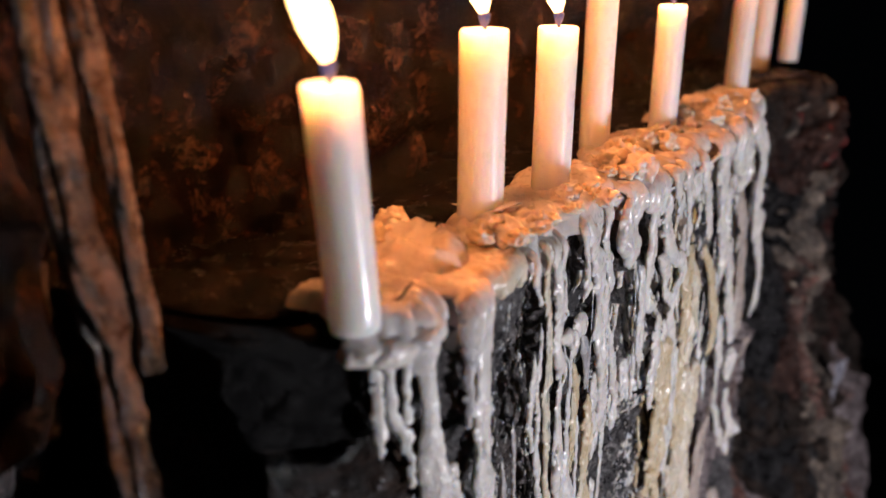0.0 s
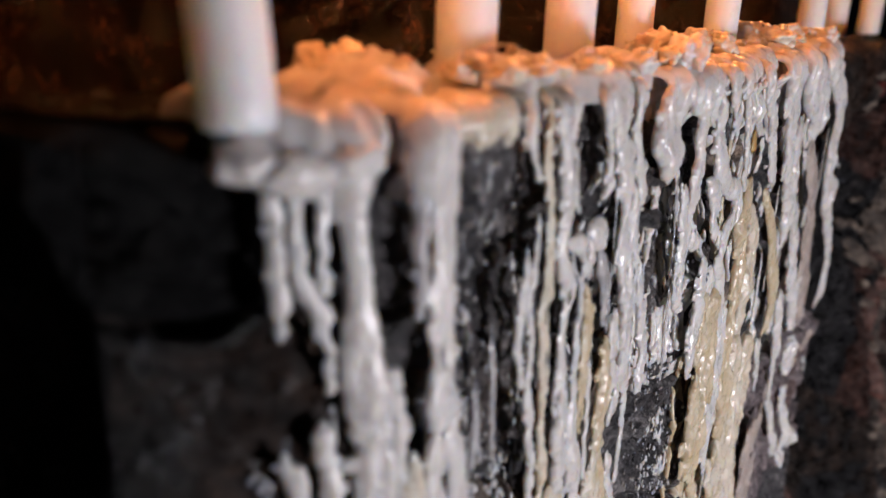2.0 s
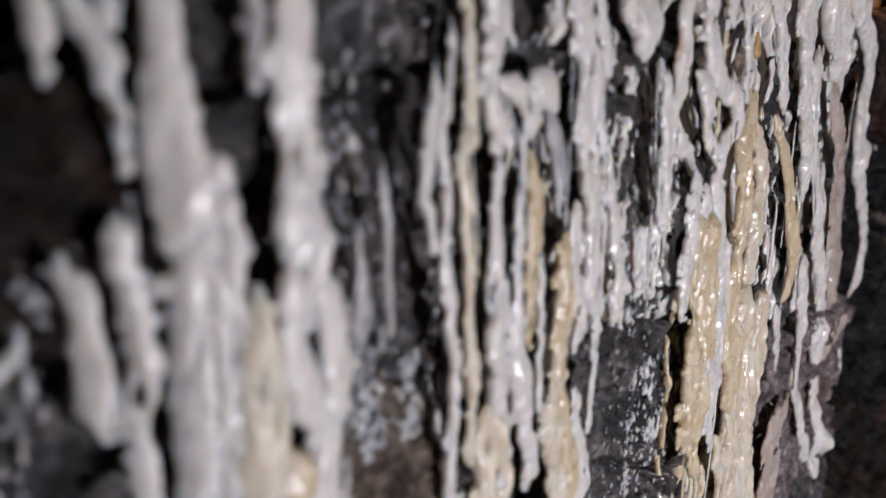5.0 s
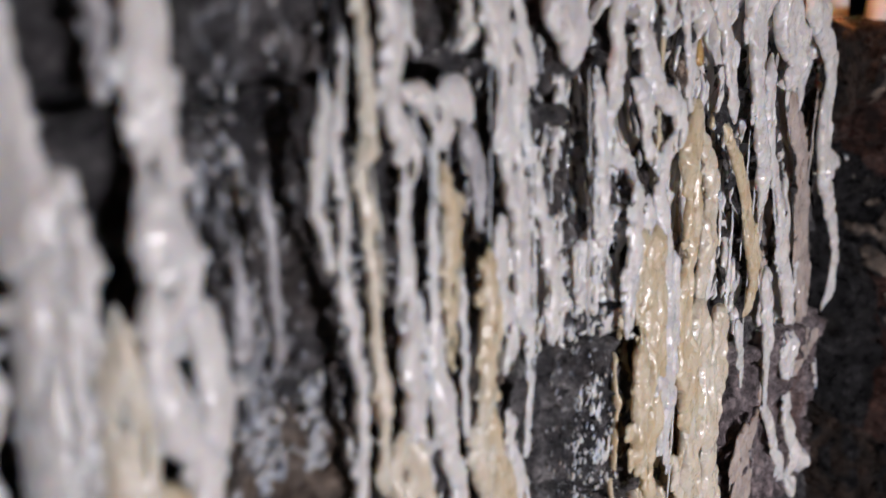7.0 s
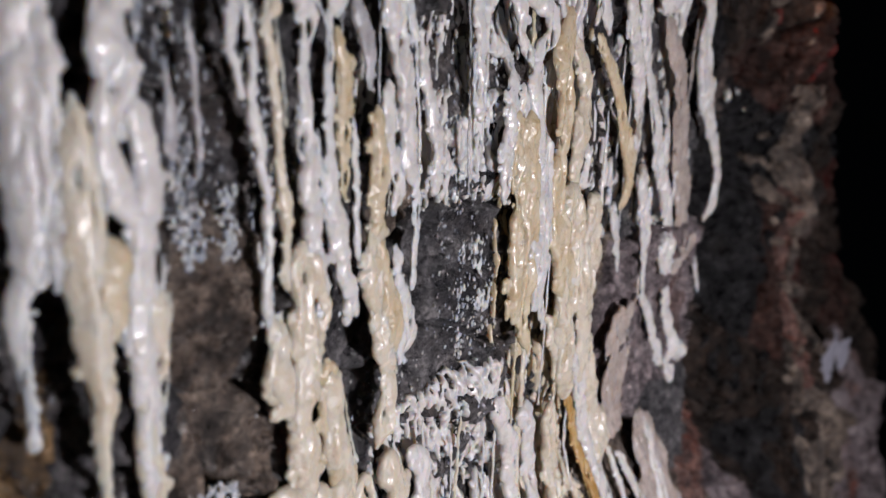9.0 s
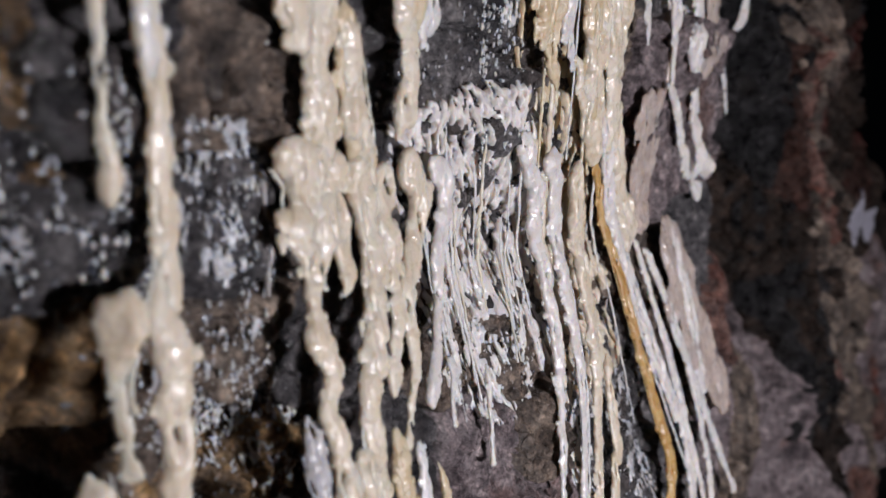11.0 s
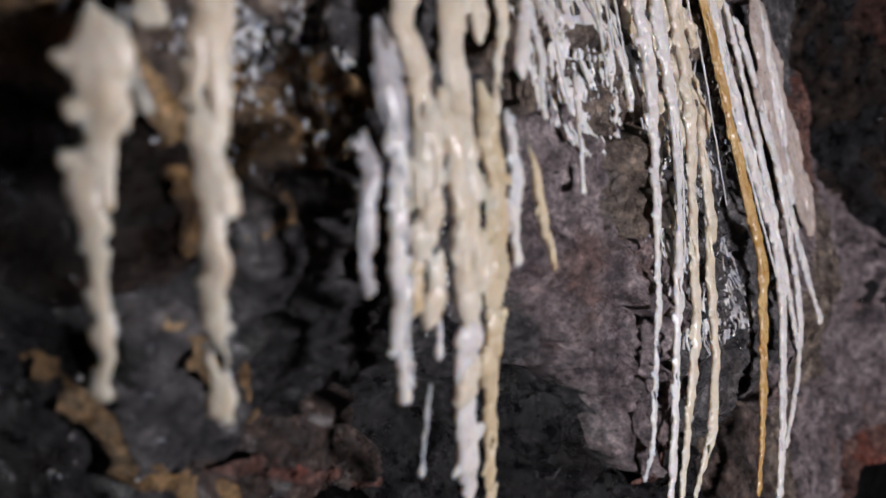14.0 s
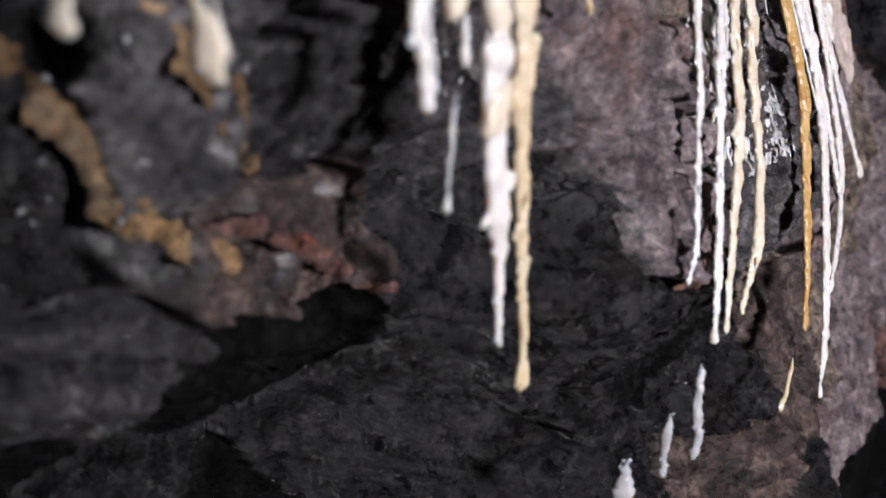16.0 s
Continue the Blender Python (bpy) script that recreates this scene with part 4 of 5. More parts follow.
drip(curtain, WHITE_WAX, (0.3508, 1.1222, 3.4), (0.3534, 1.0971, 4.1), (0.3542, 1.0817, 3.6), (0.3543, 1.0714, 4.2), (0.3556, 1.0618, 5.5))
drip(curtain, WHITE_WAX, (0.3419, 1.1802, 8), (0.3496, 1.1754, 11), (0.3546, 1.1702, 8.3))
drip(curtain, WHITE_WAX, (0.3478, 1.224, 9.2), (0.3553, 1.2207, 12.2), (0.3613, 1.2103, 12.4), (0.3694, 1.1972, 13.2), (0.3751, 1.1833, 12.9), (0.377, 1.1667, 13), (0.38, 1.1494, 12), (0.3847, 1.1312, 11), (0.3865, 1.1154, 10.6), (0.3873, 1.0993, 9.5), (0.3947, 1.0867, 5.8), (0.395, 1.0642, 4), (0.3941, 1.0473, 4.7), (0.3935, 1.0388, 5.4))
drip(curtain, CLEAR_WAX, (0.3506, 1.1687, 8.3), (0.3565, 1.1579, 8.4), (0.3607, 1.1445, 5.7), (0.3603, 1.1326, 4))
drip(curtain, WHITE_WAX, (0.347, 1.2203, 3.8), (0.3515, 1.21, 3.8), (0.353, 1.1951, 5.5), (0.3494, 1.1908, 2.7))
drip(curtain, YELLOW_WAX, (0.3661, 1.1243, 8.8), (0.3679, 1.1038, 10.2), (0.3678, 1.0831, 9.2), (0.3686, 1.0614, 10.7), (0.3742, 1.0401, 13), (0.3807, 1.0145, 15))
drip(curtain, WHITE_WAX, (0.3737, 1.1354, 7.7), (0.3735, 1.1077, 7.9), (0.3812, 1.0901, 7.5), (0.3783, 1.0774, 6.3))
drip(curtain, WHITE_WAX, (0.3799, 1.0522, 5.2), (0.3877, 1.0351, 8.1), (0.3932, 1.0182, 7.6), (0.389, 1.0109, 7.7))
drip(curtain, WHITE_WAX, (0.3772, 1.2108, 7), (0.3851, 1.1948, 6), (0.3899, 1.1828, 7.9), (0.389, 1.1792, 3.6))
drip(curtain, WHITE_WAX, (0.3832, 1.1783, 4.2), (0.3889, 1.1584, 4.9), (0.3965, 1.1398, 6.3), (0.4035, 1.1204, 7.7), (0.4069, 1.1035, 8.5), (0.4078, 1.0922, 6.6), (0.4068, 1.0839, 3.3))

curtain = wax_curtain("clumpy white wax curtain streaked with old yellow wax")
drip(curtain, WHITE_WAX, (0.4128, 1.224, 14.1), (0.4086, 1.219, 15.9), (0.4086, 1.207, 19), (0.4128, 1.1947, 16.6), (0.4151, 1.186, 9.7))
drip(curtain, WHITE_WAX, (0.4331, 1.224, 16.8), (0.4419, 1.2181, 12.3), (0.438, 1.2026, 7.4), (0.4406, 1.1896, 8.9), (0.4408, 1.1763, 8.9), (0.4363, 1.163, 8.8), (0.4432, 1.1516, 9), (0.4534, 1.1494, 5))
drip(curtain, WHITE_WAX, (0.4305, 1.1818, 5.3), (0.4311, 1.166, 8), (0.4336, 1.1523, 6.8), (0.4328, 1.1359, 6.8), (0.4355, 1.1159, 7.6))
drip(curtain, WHITE_WAX, (0.4474, 1.224, 11.8), (0.4555, 1.2109, 9.1), (0.4595, 1.1922, 10.6), (0.4677, 1.1783, 10.8), (0.4839, 1.1691, 12.7), (0.4879, 1.1571, 9.9), (0.4768, 1.1491, 9.7), (0.4753, 1.1314, 9.7), (0.4811, 1.1125, 9.1), (0.4867, 1.0863, 9.4), (0.4931, 1.0652, 8.8))
drip(curtain, WHITE_WAX, (0.4519, 1.1814, 8.4), (0.4617, 1.1701, 9.3), (0.4616, 1.1588, 7.2), (0.4727, 1.1436, 7.4))
drip(curtain, WHITE_WAX, (0.458, 1.139, 7.9), (0.459, 1.1214, 9.4), (0.4574, 1.1038, 9.5), (0.4568, 1.0857, 7.4), (0.4572, 1.0733, 5.9))
drip(curtain, WHITE_WAX, (0.4645, 1.224, 8.6), (0.4733, 1.2114, 7.3), (0.4742, 1.2005, 5.9))
drip(curtain, WHITE_WAX, (0.4797, 1.2226, 6.7), (0.4904, 1.2035, 5.3), (0.4969, 1.1803, 5.4), (0.5005, 1.1652, 5.4))
drip(curtain, YELLOW_WAX, (0.4617, 1.1211, 8.7), (0.464, 1.0967, 10.4), (0.4651, 1.0779, 6.8))
drip(curtain, YELLOW_WAX, (0.5078, 1.1708, 13.4), (0.5025, 1.1498, 15.7), (0.5104, 1.127, 14.4), (0.5095, 1.1045, 12.1), (0.5041, 1.0825, 13.8), (0.5135, 1.0532, 16.8), (0.5235, 1.0219, 19.2), (0.524, 0.9922, 16.1), (0.5297, 0.9595, 16.7))
drip(curtain, IVORY_WAX, (0.5168, 1.1579, 10.5), (0.5312, 1.1308, 12.5), (0.5305, 1.1076, 15.1), (0.5274, 1.0775, 11), (0.5433, 1.0453, 10.7), (0.5494, 1.0137, 13.8), (0.5559, 0.9805, 14.3), (0.5585, 0.9432, 14.8))
drip(curtain, YELLOW_WAX, (0.5439, 1.1592, 8.5), (0.5766, 1.129, 9.1), (0.5955, 1.0971, 13.3), (0.6081, 1.0758, 13.7), (0.6045, 1.0569, 9.8), (0.5981, 1.0505, 4.9))
drip(curtain, WHITE_WAX, (0.4824, 1.0614, 10.2), (0.487, 1.0402, 12.1), (0.4909, 1.0184, 11.6), (0.4915, 1.0077, 6.7))
drip(curtain, YELLOW_WAX, (0.4692, 1.0708, 9.9), (0.4676, 1.0519, 10), (0.4695, 1.0285, 11), (0.4714, 1.0043, 9.7))
drip(curtain, IVORY_WAX, (0.5093, 0.9977, 8.7), (0.5205, 0.9748, 10.8), (0.5272, 0.9528, 13))
drip(curtain, AMBER_WAX, (0.5067, 1.1971, 11), (0.5072, 1.1889, 9.4))

curtain = wax_curtain("white wax sheet draped over a brown ridge")
drip(curtain, WHITE_WAX, (0.5169, 1.224, 9.6), (0.5355, 1.2038, 10), (0.5494, 1.1816, 9.4), (0.5578, 1.1616, 10.5))
drip(curtain, WHITE_WAX, (0.5707, 1.224, 24.9), (0.5797, 1.2075, 19.9), (0.5835, 1.1874, 12.8), (0.5948, 1.1628, 13.1), (0.6068, 1.1366, 14.4), (0.6132, 1.1096, 9.8))
drip(curtain, WHITE_WAX, (0.6202, 1.224, 27.2), (0.6311, 1.2118, 29.7), (0.6543, 1.1937, 23.7), (0.642, 1.1789, 13.1))
drip(curtain, WHITE_WAX, (0.6753, 1.224, 18.1), (0.7148, 1.2054, 17), (0.733, 1.1847, 14), (0.7269, 1.1595, 19.6), (0.7375, 1.1283, 21.2), (0.7676, 1.0931, 16.1), (0.7974, 1.0596, 11.7), (0.7971, 1.0295, 13.1), (0.7863, 1.0166, 10.4))
drip(curtain, WHITE_WAX, (0.6092, 1.194, 11.4), (0.6093, 1.1692, 10.5), (0.6239, 1.1387, 8.9), (0.6472, 1.109, 9.3), (0.6594, 1.0785, 13.8), (0.6882, 1.0339, 14.7), (0.6869, 1.0071, 17.1), (0.7024, 0.9748, 10.6), (0.71, 0.9433, 13.4), (0.7272, 0.907, 19), (0.7259, 0.8919, 12.7))
drip(curtain, DUSTY_WAX, (0.6529, 1.171, 15.4), (0.6876, 1.1329, 19.7), (0.7044, 1.0884, 22.7), (0.7198, 1.0452, 23.5), (0.7244, 1.0067, 20.4), (0.7145, 0.9808, 12))
drip(curtain, WHITE_WAX, (0.6304, 1.0715, 12.2), (0.644, 1.0271, 12.7), (0.6498, 1.0083, 7.6), (0.6542, 0.9805, 5.5), (0.6546, 0.9736, 5.5))
drip(curtain, WHITE_WAX, (0.5876, 1.0491, 11.5), (0.5988, 1.0265, 6.9), (0.6045, 1.0066, 5))
drip(curtain, WHITE_WAX, (0.7524, 0.9997, 7.5), (0.7744, 0.9685, 6.5), (0.7889, 0.9485, 5.3))

curtain = wax_curtain("ivory wax trunks with long hanging drips")
drip(curtain, IVORY_WAX, (0.3251, 1.0722, 15.4), (0.3259, 1.0534, 17.9), (0.3249, 1.0344, 15.9), (0.3232, 1.0152, 14.5), (0.3214, 0.9956, 13.7), (0.3228, 0.974, 15.3), (0.3254, 0.962, 15.7))
drip(curtain, IVORY_WAX, (0.3079, 1.0486, 6), (0.3082, 1.0346, 10.5), (0.3108, 1.0194, 12.4), (0.3167, 1.0025, 11.7))
drip(curtain, WHITE_WAX, (0.3035, 1.0785, 3.1), (0.3031, 1.0633, 3.1), (0.3045, 1.0495, 4.8))
drip(curtain, WHITE_WAX, (0.3183, 1.0019, 5.3), (0.3181, 0.9866, 3.6), (0.3173, 0.9686, 3))
drip(curtain, YELLOW_WAX, (0.3363, 1.021, 8.9), (0.3381, 0.9996, 12.2), (0.3417, 0.9765, 12.6), (0.3474, 0.9542, 13.1))
drip(curtain, IVORY_WAX, (0.3676, 1.0743, 9), (0.3642, 1.0623, 12), (0.3666, 1.0437, 12.3), (0.3731, 1.0204, 11.4), (0.3779, 0.9963, 9.9), (0.3743, 0.9803, 12.7), (0.3706, 0.9671, 8.7))
drip(curtain, WHITE_WAX, (0.3851, 1.0281, 6.5), (0.3867, 1.0107, 7.9), (0.3861, 1.0037, 5.3))
drip(curtain, WHITE_WAX, (0.3797, 1.0619, 7.5), (0.3824, 1.0453, 6.3))
drip(curtain, WHITE_WAX, (0.3498, 1.0577, 4.1), (0.3493, 1.0453, 7.1), (0.3483, 1.0353, 3))
drip(curtain, YELLOW_WAX, (0.4737, 1.1189, 13.1), (0.4745, 1.0893, 14.7), (0.4783, 1.0519, 15.1), (0.4785, 1.0262, 13.8), (0.4788, 0.9997, 9.4), (0.4864, 0.9839, 6.4))
drip(curtain, WHITE_WAX, (0.492, 1.103, 15.1), (0.4902, 1.0722, 15.3), (0.495, 1.0392, 14.1), (0.4951, 1.0158, 7.9), (0.5051, 0.9924, 4.9))
drip(curtain, IVORY_WAX, (0.5234, 1.0744, 18.7), (0.5251, 1.0437, 20.6), (0.5275, 1.008, 21.1), (0.5287, 0.9785, 19), (0.5387, 0.941, 19.9))
drip(curtain, IVORY_WAX, (0.5555, 1.0634, 17.3), (0.5587, 1.0267, 17.7), (0.5586, 0.9853, 13.6), (0.5701, 0.9463, 14.2), (0.5874, 0.9024, 18), (0.5835, 0.8801, 18.2))

drip(curtain, IVORY_WAX, (0.2563, 1.0727, 9.5), (0.2546, 1.0522, 9.6), (0.2518, 1.0311, 8.9), (0.2508, 1.0165, 9.0), (0.2530, 0.9988, 8.9), (0.2527, 0.9810, 8.2), (0.2529, 0.9560, 8.0), (0.2510, 0.9361, 7.9), (0.2471, 0.9172, 8.4), knobs=0.8)
drip(curtain, IVORY_WAX, (0.2354, 1.0726, 9.6), (0.2356, 1.0566, 9.2), (0.2371, 1.0449, 6.0), (0.2355, 1.0280, 4.2), (0.2348, 1.0068, 3.8), (0.2342, 0.9864, 3.7), (0.2349, 0.9707, 6.6), (0.2350, 0.9607, 3.3), knobs=0.8)
drip(curtain, WHITE_WAX, (0.2177, 1.0722, 3.6), (0.2171, 1.0570, 2.7), (0.2173, 1.0411, 2.7), (0.2169, 1.0305, 3.2))
drip(curtain, IVORY_WAX, (0.3000, 0.9670, 8.2), (0.3089, 0.9644, 16.8), (0.3213, 0.9533, 20.4), (0.3245, 0.9404, 17.3), (0.3155, 0.9293, 12.8), (0.3098, 0.9176, 10.8))
drip(curtain, IVORY_WAX, (0.3373, 1.0175, 8.6), (0.3406, 1.0003, 11.6), (0.3421, 0.9778, 13.0), (0.3474, 0.9531, 12.3), (0.3461, 0.9310, 11.2), (0.3405, 0.9056, 11.3), (0.3301, 0.8827, 10.9))
drip(curtain, IVORY_WAX, (0.3118, 1.0487, 5.3), (0.3083, 1.0322, 10.6), (0.3079, 1.0194, 11.7), (0.3164, 1.0092, 9.9))

curtain = wax_curtain("knobbly ivory wax drips on ochre rock")
drip(curtain, IVORY_WAX, (0.2516, 0.9667, 6.3), (0.2505, 0.9516, 6.4), (0.2484, 0.9363, 6.6), (0.2441, 0.9258, 9.1), (0.2444, 0.9148, 12.4), (0.2458, 0.9019, 12.4), (0.2436, 0.8893, 10.5), (0.241, 0.8733, 10.3), (0.2376, 0.8574, 8.4), (0.2364, 0.844, 6.7), (0.2358, 0.8285, 5.7), knobs=1.0)
drip(curtain, IVORY_WAX, (0.236, 0.9318, 11.7), (0.2328, 0.9237, 13.4), (0.2312, 0.9162, 8.7), (0.2285, 0.9072, 5.5), (0.2285, 0.8947, 4.3), (0.2276, 0.8821, 4.6), (0.2285, 0.8736, 4.3), knobs=1.0)
drip(curtain, IVORY_WAX, (0.2182, 0.8767, 6.9), (0.2185, 0.8686, 9.3), (0.2153, 0.8624, 10.3), (0.2181, 0.8546, 9.3), (0.2139, 0.8442, 6.4), (0.2106, 0.831, 6.8), knobs=1.0)
drip(curtain, IVORY_WAX, (0.2343, 0.8519, 6.6), (0.234, 0.8396, 5.3), (0.2322, 0.8244, 4.7), (0.2318, 0.8096, 4.4), (0.2314, 0.794, 4.5), (0.232, 0.779, 4.8), (0.2319, 0.7713, 3.2), knobs=1.0)
drip(curtain, IVORY_WAX, (0.2117, 0.8445, 6.2), (0.2108, 0.8325, 6.2), (0.2101, 0.8176, 3.9), (0.2099, 0.8044, 4), (0.2096, 0.7906, 3.8), (0.2085, 0.7806, 2.9), knobs=1.0)

curtain = wax_curtain("cluster of long ivory wax stalactites hanging free")
drip(curtain, IVORY_WAX, (0.3056, 0.9636, 14.3), (0.3138, 0.9601, 19.4), (0.3153, 0.9489, 17.1), (0.3073, 0.9364, 13.3), (0.3095, 0.9252, 9.5), (0.306, 0.9089, 7.1), (0.3055, 0.8978, 10.9), (0.3071, 0.8843, 8.6), (0.302, 0.8722, 8.5), (0.3036, 0.8584, 10.5), (0.2996, 0.8404, 8.3), (0.2943, 0.8226, 7.2), (0.2933, 0.8054, 6.6))
drip(curtain, IVORY_WAX, (0.331, 0.9623, 15.2), (0.326, 0.9411, 10), (0.3279, 0.9275, 10), (0.328, 0.9178, 7.5), (0.3244, 0.91, 4))
drip(curtain, IVORY_WAX, (0.3435, 0.9625, 15.7), (0.3448, 0.9404, 14.2), (0.3425, 0.9224, 10.4), (0.3375, 0.9047, 9.2), (0.3314, 0.8875, 9.1), (0.3239, 0.8689, 11), (0.3196, 0.85, 11.5), (0.3179, 0.8343, 11.2), (0.3173, 0.8133, 9.4), (0.3228, 0.7913, 10.9))
drip(curtain, IVORY_WAX, (0.3612, 0.9545, 13.7), (0.3551, 0.9297, 10.8), (0.3556, 0.9087, 8.1), (0.3484, 0.8886, 7.4), (0.3412, 0.8753, 7.8), (0.3387, 0.8675, 4.2))
drip(curtain, IVORY_WAX, (0.3794, 0.9589, 16.1), (0.3824, 0.9389, 15.6), (0.373, 0.9196, 12.4), (0.361, 0.9016, 9.8), (0.3578, 0.887, 7.6), (0.3543, 0.8704, 5.4), (0.3456, 0.8553, 4.3), (0.34, 0.844, 3.7))
drip(curtain, WHITE_WAX, (0.3962, 0.9544, 13.8), (0.4041, 0.938, 11), (0.3909, 0.9035, 10.1), (0.3812, 0.882, 8.1), (0.3655, 0.8633, 9.5), (0.361, 0.8568, 7.2))
drip(curtain, WHITE_WAX, (0.3887, 0.8638, 7.2), (0.38, 0.8474, 4.7), (0.377, 0.8379, 3.5))
drip(curtain, WHITE_WAX, (0.4189, 0.8488, 4.5), (0.4125, 0.8248, 3.2), (0.4082, 0.8024, 3.3))
drip(curtain, IVORY_WAX, (0.3069, 0.8497, 8.8), (0.3039, 0.8351, 8.3), (0.2975, 0.8216, 5.8), (0.2962, 0.8156, 4))
drip(curtain, YELLOW_WAX, (0.3337, 0.8521, 7.8), (0.3332, 0.8397, 8.9), (0.3305, 0.8258, 9), (0.3319, 0.8067, 8.2), (0.3362, 0.7845, 6.8))
drip(curtain, WHITE_WAX, (0.3468, 0.842, 3.8), (0.345, 0.8252, 4.4), (0.3431, 0.8068, 5.6), (0.3472, 0.7895, 4.6))
drip(curtain, CLEAR_WAX, (0.2922, 0.8724, 6.3), (0.2902, 0.8542, 7.3), (0.291, 0.8427, 4.8), (0.286, 0.825, 3.9), (0.2871, 0.81, 4.2))
drip(curtain, IVORY_WAX, (0.3042, 0.8491, 12.3), (0.2997, 0.834, 10), (0.2956, 0.822, 8.4), (0.2952, 0.8108, 5.7))
drip(curtain, YELLOW_WAX, (0.292, 0.8079, 4.8), (0.2917, 0.7911, 5.7), (0.2913, 0.7874, 3))
drip(curtain, IVORY_WAX, (0.3, 0.8052, 6.1), (0.2994, 0.7916, 7.4), (0.2965, 0.7824, 4.3))
drip(curtain, IVORY_WAX, (0.3165, 0.8522, 15), (0.3144, 0.8363, 12.7), (0.3118, 0.8204, 10.4), (0.3133, 0.803, 10.2), (0.317, 0.784, 10.1), (0.3189, 0.7642, 9.9), (0.3186, 0.7482, 9.2))
drip(curtain, YELLOW_WAX, (0.3327, 0.8471, 9), (0.3329, 0.8319, 9), (0.3317, 0.8146, 8), (0.3317, 0.7961, 8.6), (0.3336, 0.7742, 7.9), (0.3319, 0.752, 8.1))
drip(curtain, WHITE_WAX, (0.2904, 0.8463, 5.5), (0.2878, 0.8301, 5.3), (0.2843, 0.8152, 5.3), (0.2863, 0.7988, 6.2), (0.2859, 0.7836, 4.5), (0.288, 0.7653, 4.6), (0.2892, 0.7567, 2.7))
drip(curtain, CLEAR_WAX, (0.2795, 0.8436, 5.1), (0.2779, 0.8307, 5), (0.2744, 0.8162, 4.6), (0.2751, 0.7973, 3.1))
drip(curtain, WHITE_WAX, (0.3463, 0.8434, 3.8), (0.3441, 0.8258, 4.6), (0.3407, 0.8116, 5.5), (0.3403, 0.805, 3.2))
drip(curtain, YELLOW_WAX, (0.3553, 0.8304, 2.4), (0.3569, 0.8173, 4.4), (0.3641, 0.8024, 6), (0.3739, 0.7881, 4.7), (0.3777, 0.7791, 2.6))
drip(curtain, WHITE_WAX, (0.3024, 0.782, 3.4), (0.3018, 0.7693, 3))
drip(curtain, WHITE_WAX, (0.3172, 0.7758, 11.6), (0.318, 0.7628, 11.3), (0.3188, 0.7492, 9.7), (0.3195, 0.7387, 11.5), (0.3221, 0.7217, 11.4), (0.3229, 0.7081, 6.7), (0.324, 0.6918, 4.6), (0.3247, 0.6791, 4.7), (0.3263, 0.6716, 1.9))
drip(curtain, YELLOW_WAX, (0.3337, 0.7747, 10.1), (0.3338, 0.7576, 7.9), (0.3343, 0.7396, 7.2), (0.3366, 0.7122, 6.5), (0.3383, 0.6911, 5.3), (0.3406, 0.673, 4.5), (0.3418, 0.6589, 6.1), (0.3418, 0.6496, 6.7))
drip(curtain, WHITE_WAX, (0.2986, 0.7602, 1.5), (0.2977, 0.746, 1.7), (0.2965, 0.7346, 1.1), (0.2958, 0.7276, 2.3))

curtain = wax_curtain("long white and amber wax strands hanging over the rock")
drip(curtain, WHITE_WAX, (0.461, 0.96, 10.6), (0.4724, 0.928, 10.7), (0.4787, 0.885, 10.1), (0.4782, 0.843, 8.6), (0.4669, 0.791, 5.4), (0.4557, 0.751, 4.1), (0.4355, 0.7, 3.5), (0.423, 0.67, 2))
drip(curtain, WHITE_WAX, (0.488, 0.95, 14), (0.497, 0.903, 11.8), (0.499, 0.846, 9.6), (0.4959, 0.815, 7.9), (0.4903, 0.796, 6.8), (0.4734, 0.75, 6), (0.4468, 0.681, 5.1), (0.43, 0.644, 3.1))
drip(curtain, IVORY_WAX, (0.519, 0.938, 15), (0.5211, 0.876, 12.8), (0.5166, 0.823, 10.5), (0.5086, 0.799, 8.7), (0.4924, 0.757, 7.7), (0.4787, 0.719, 7.1), (0.4632, 0.691, 5.9), (0.44, 0.646, 2.9))
drip(curtain, IVORY_WAX, (0.532, 0.82, 7.1), (0.5282, 0.808, 8.2), (0.5232, 0.766, 8.6), (0.5156, 0.758, 8.4), (0.5021, 0.711, 8.3), (0.4842, 0.68, 7.8), (0.4682, 0.663, 5.6), (0.456, 0.65, 2.7))
drip(curtain, AMBER_WAX, (0.529, 0.961, 6), (0.5515, 0.918, 7.4), (0.5684, 0.864, 9), (0.5791, 0.808, 10.8), (0.591, 0.75, 12), (0.5918, 0.723, 11.6), (0.5552, 0.652, 7.4), (0.529, 0.618, 3.7))
drip(curtain, WHITE_WAX, (0.549, 0.962, 12.5), (0.5758, 0.882, 12.5), (0.5933, 0.819, 12.3), (0.6158, 0.757, 11.7), (0.6245, 0.751, 11), (0.6195, 0.696, 10.3), (0.573, 0.616, 8), (0.535, 0.579, 3.6))
drip(curtain, WHITE_WAX, (0.654, 0.79, 7.9), (0.6517, 0.783, 8.3), (0.6578, 0.729, 7.9), (0.6535, 0.68, 7.2), (0.6267, 0.646, 6), (0.587, 0.62, 4.1))
drip(curtain, WHITE_WAX, (0.634, 0.812, 6.9), (0.6622, 0.76, 7.1), (0.6793, 0.705, 6.5), (0.685, 0.691, 3.9))
drip(curtain, YELLOW_WAX, (0.502, 0.612, 2.2), (0.487, 0.605, 2.9), (0.474, 0.598, 2.6))
drip(curtain, CLEAR_WAX, (0.423, 0.636, 2.4), (0.4192, 0.619, 3.2), (0.4166, 0.6, 3.3), (0.415, 0.595, 1.9))
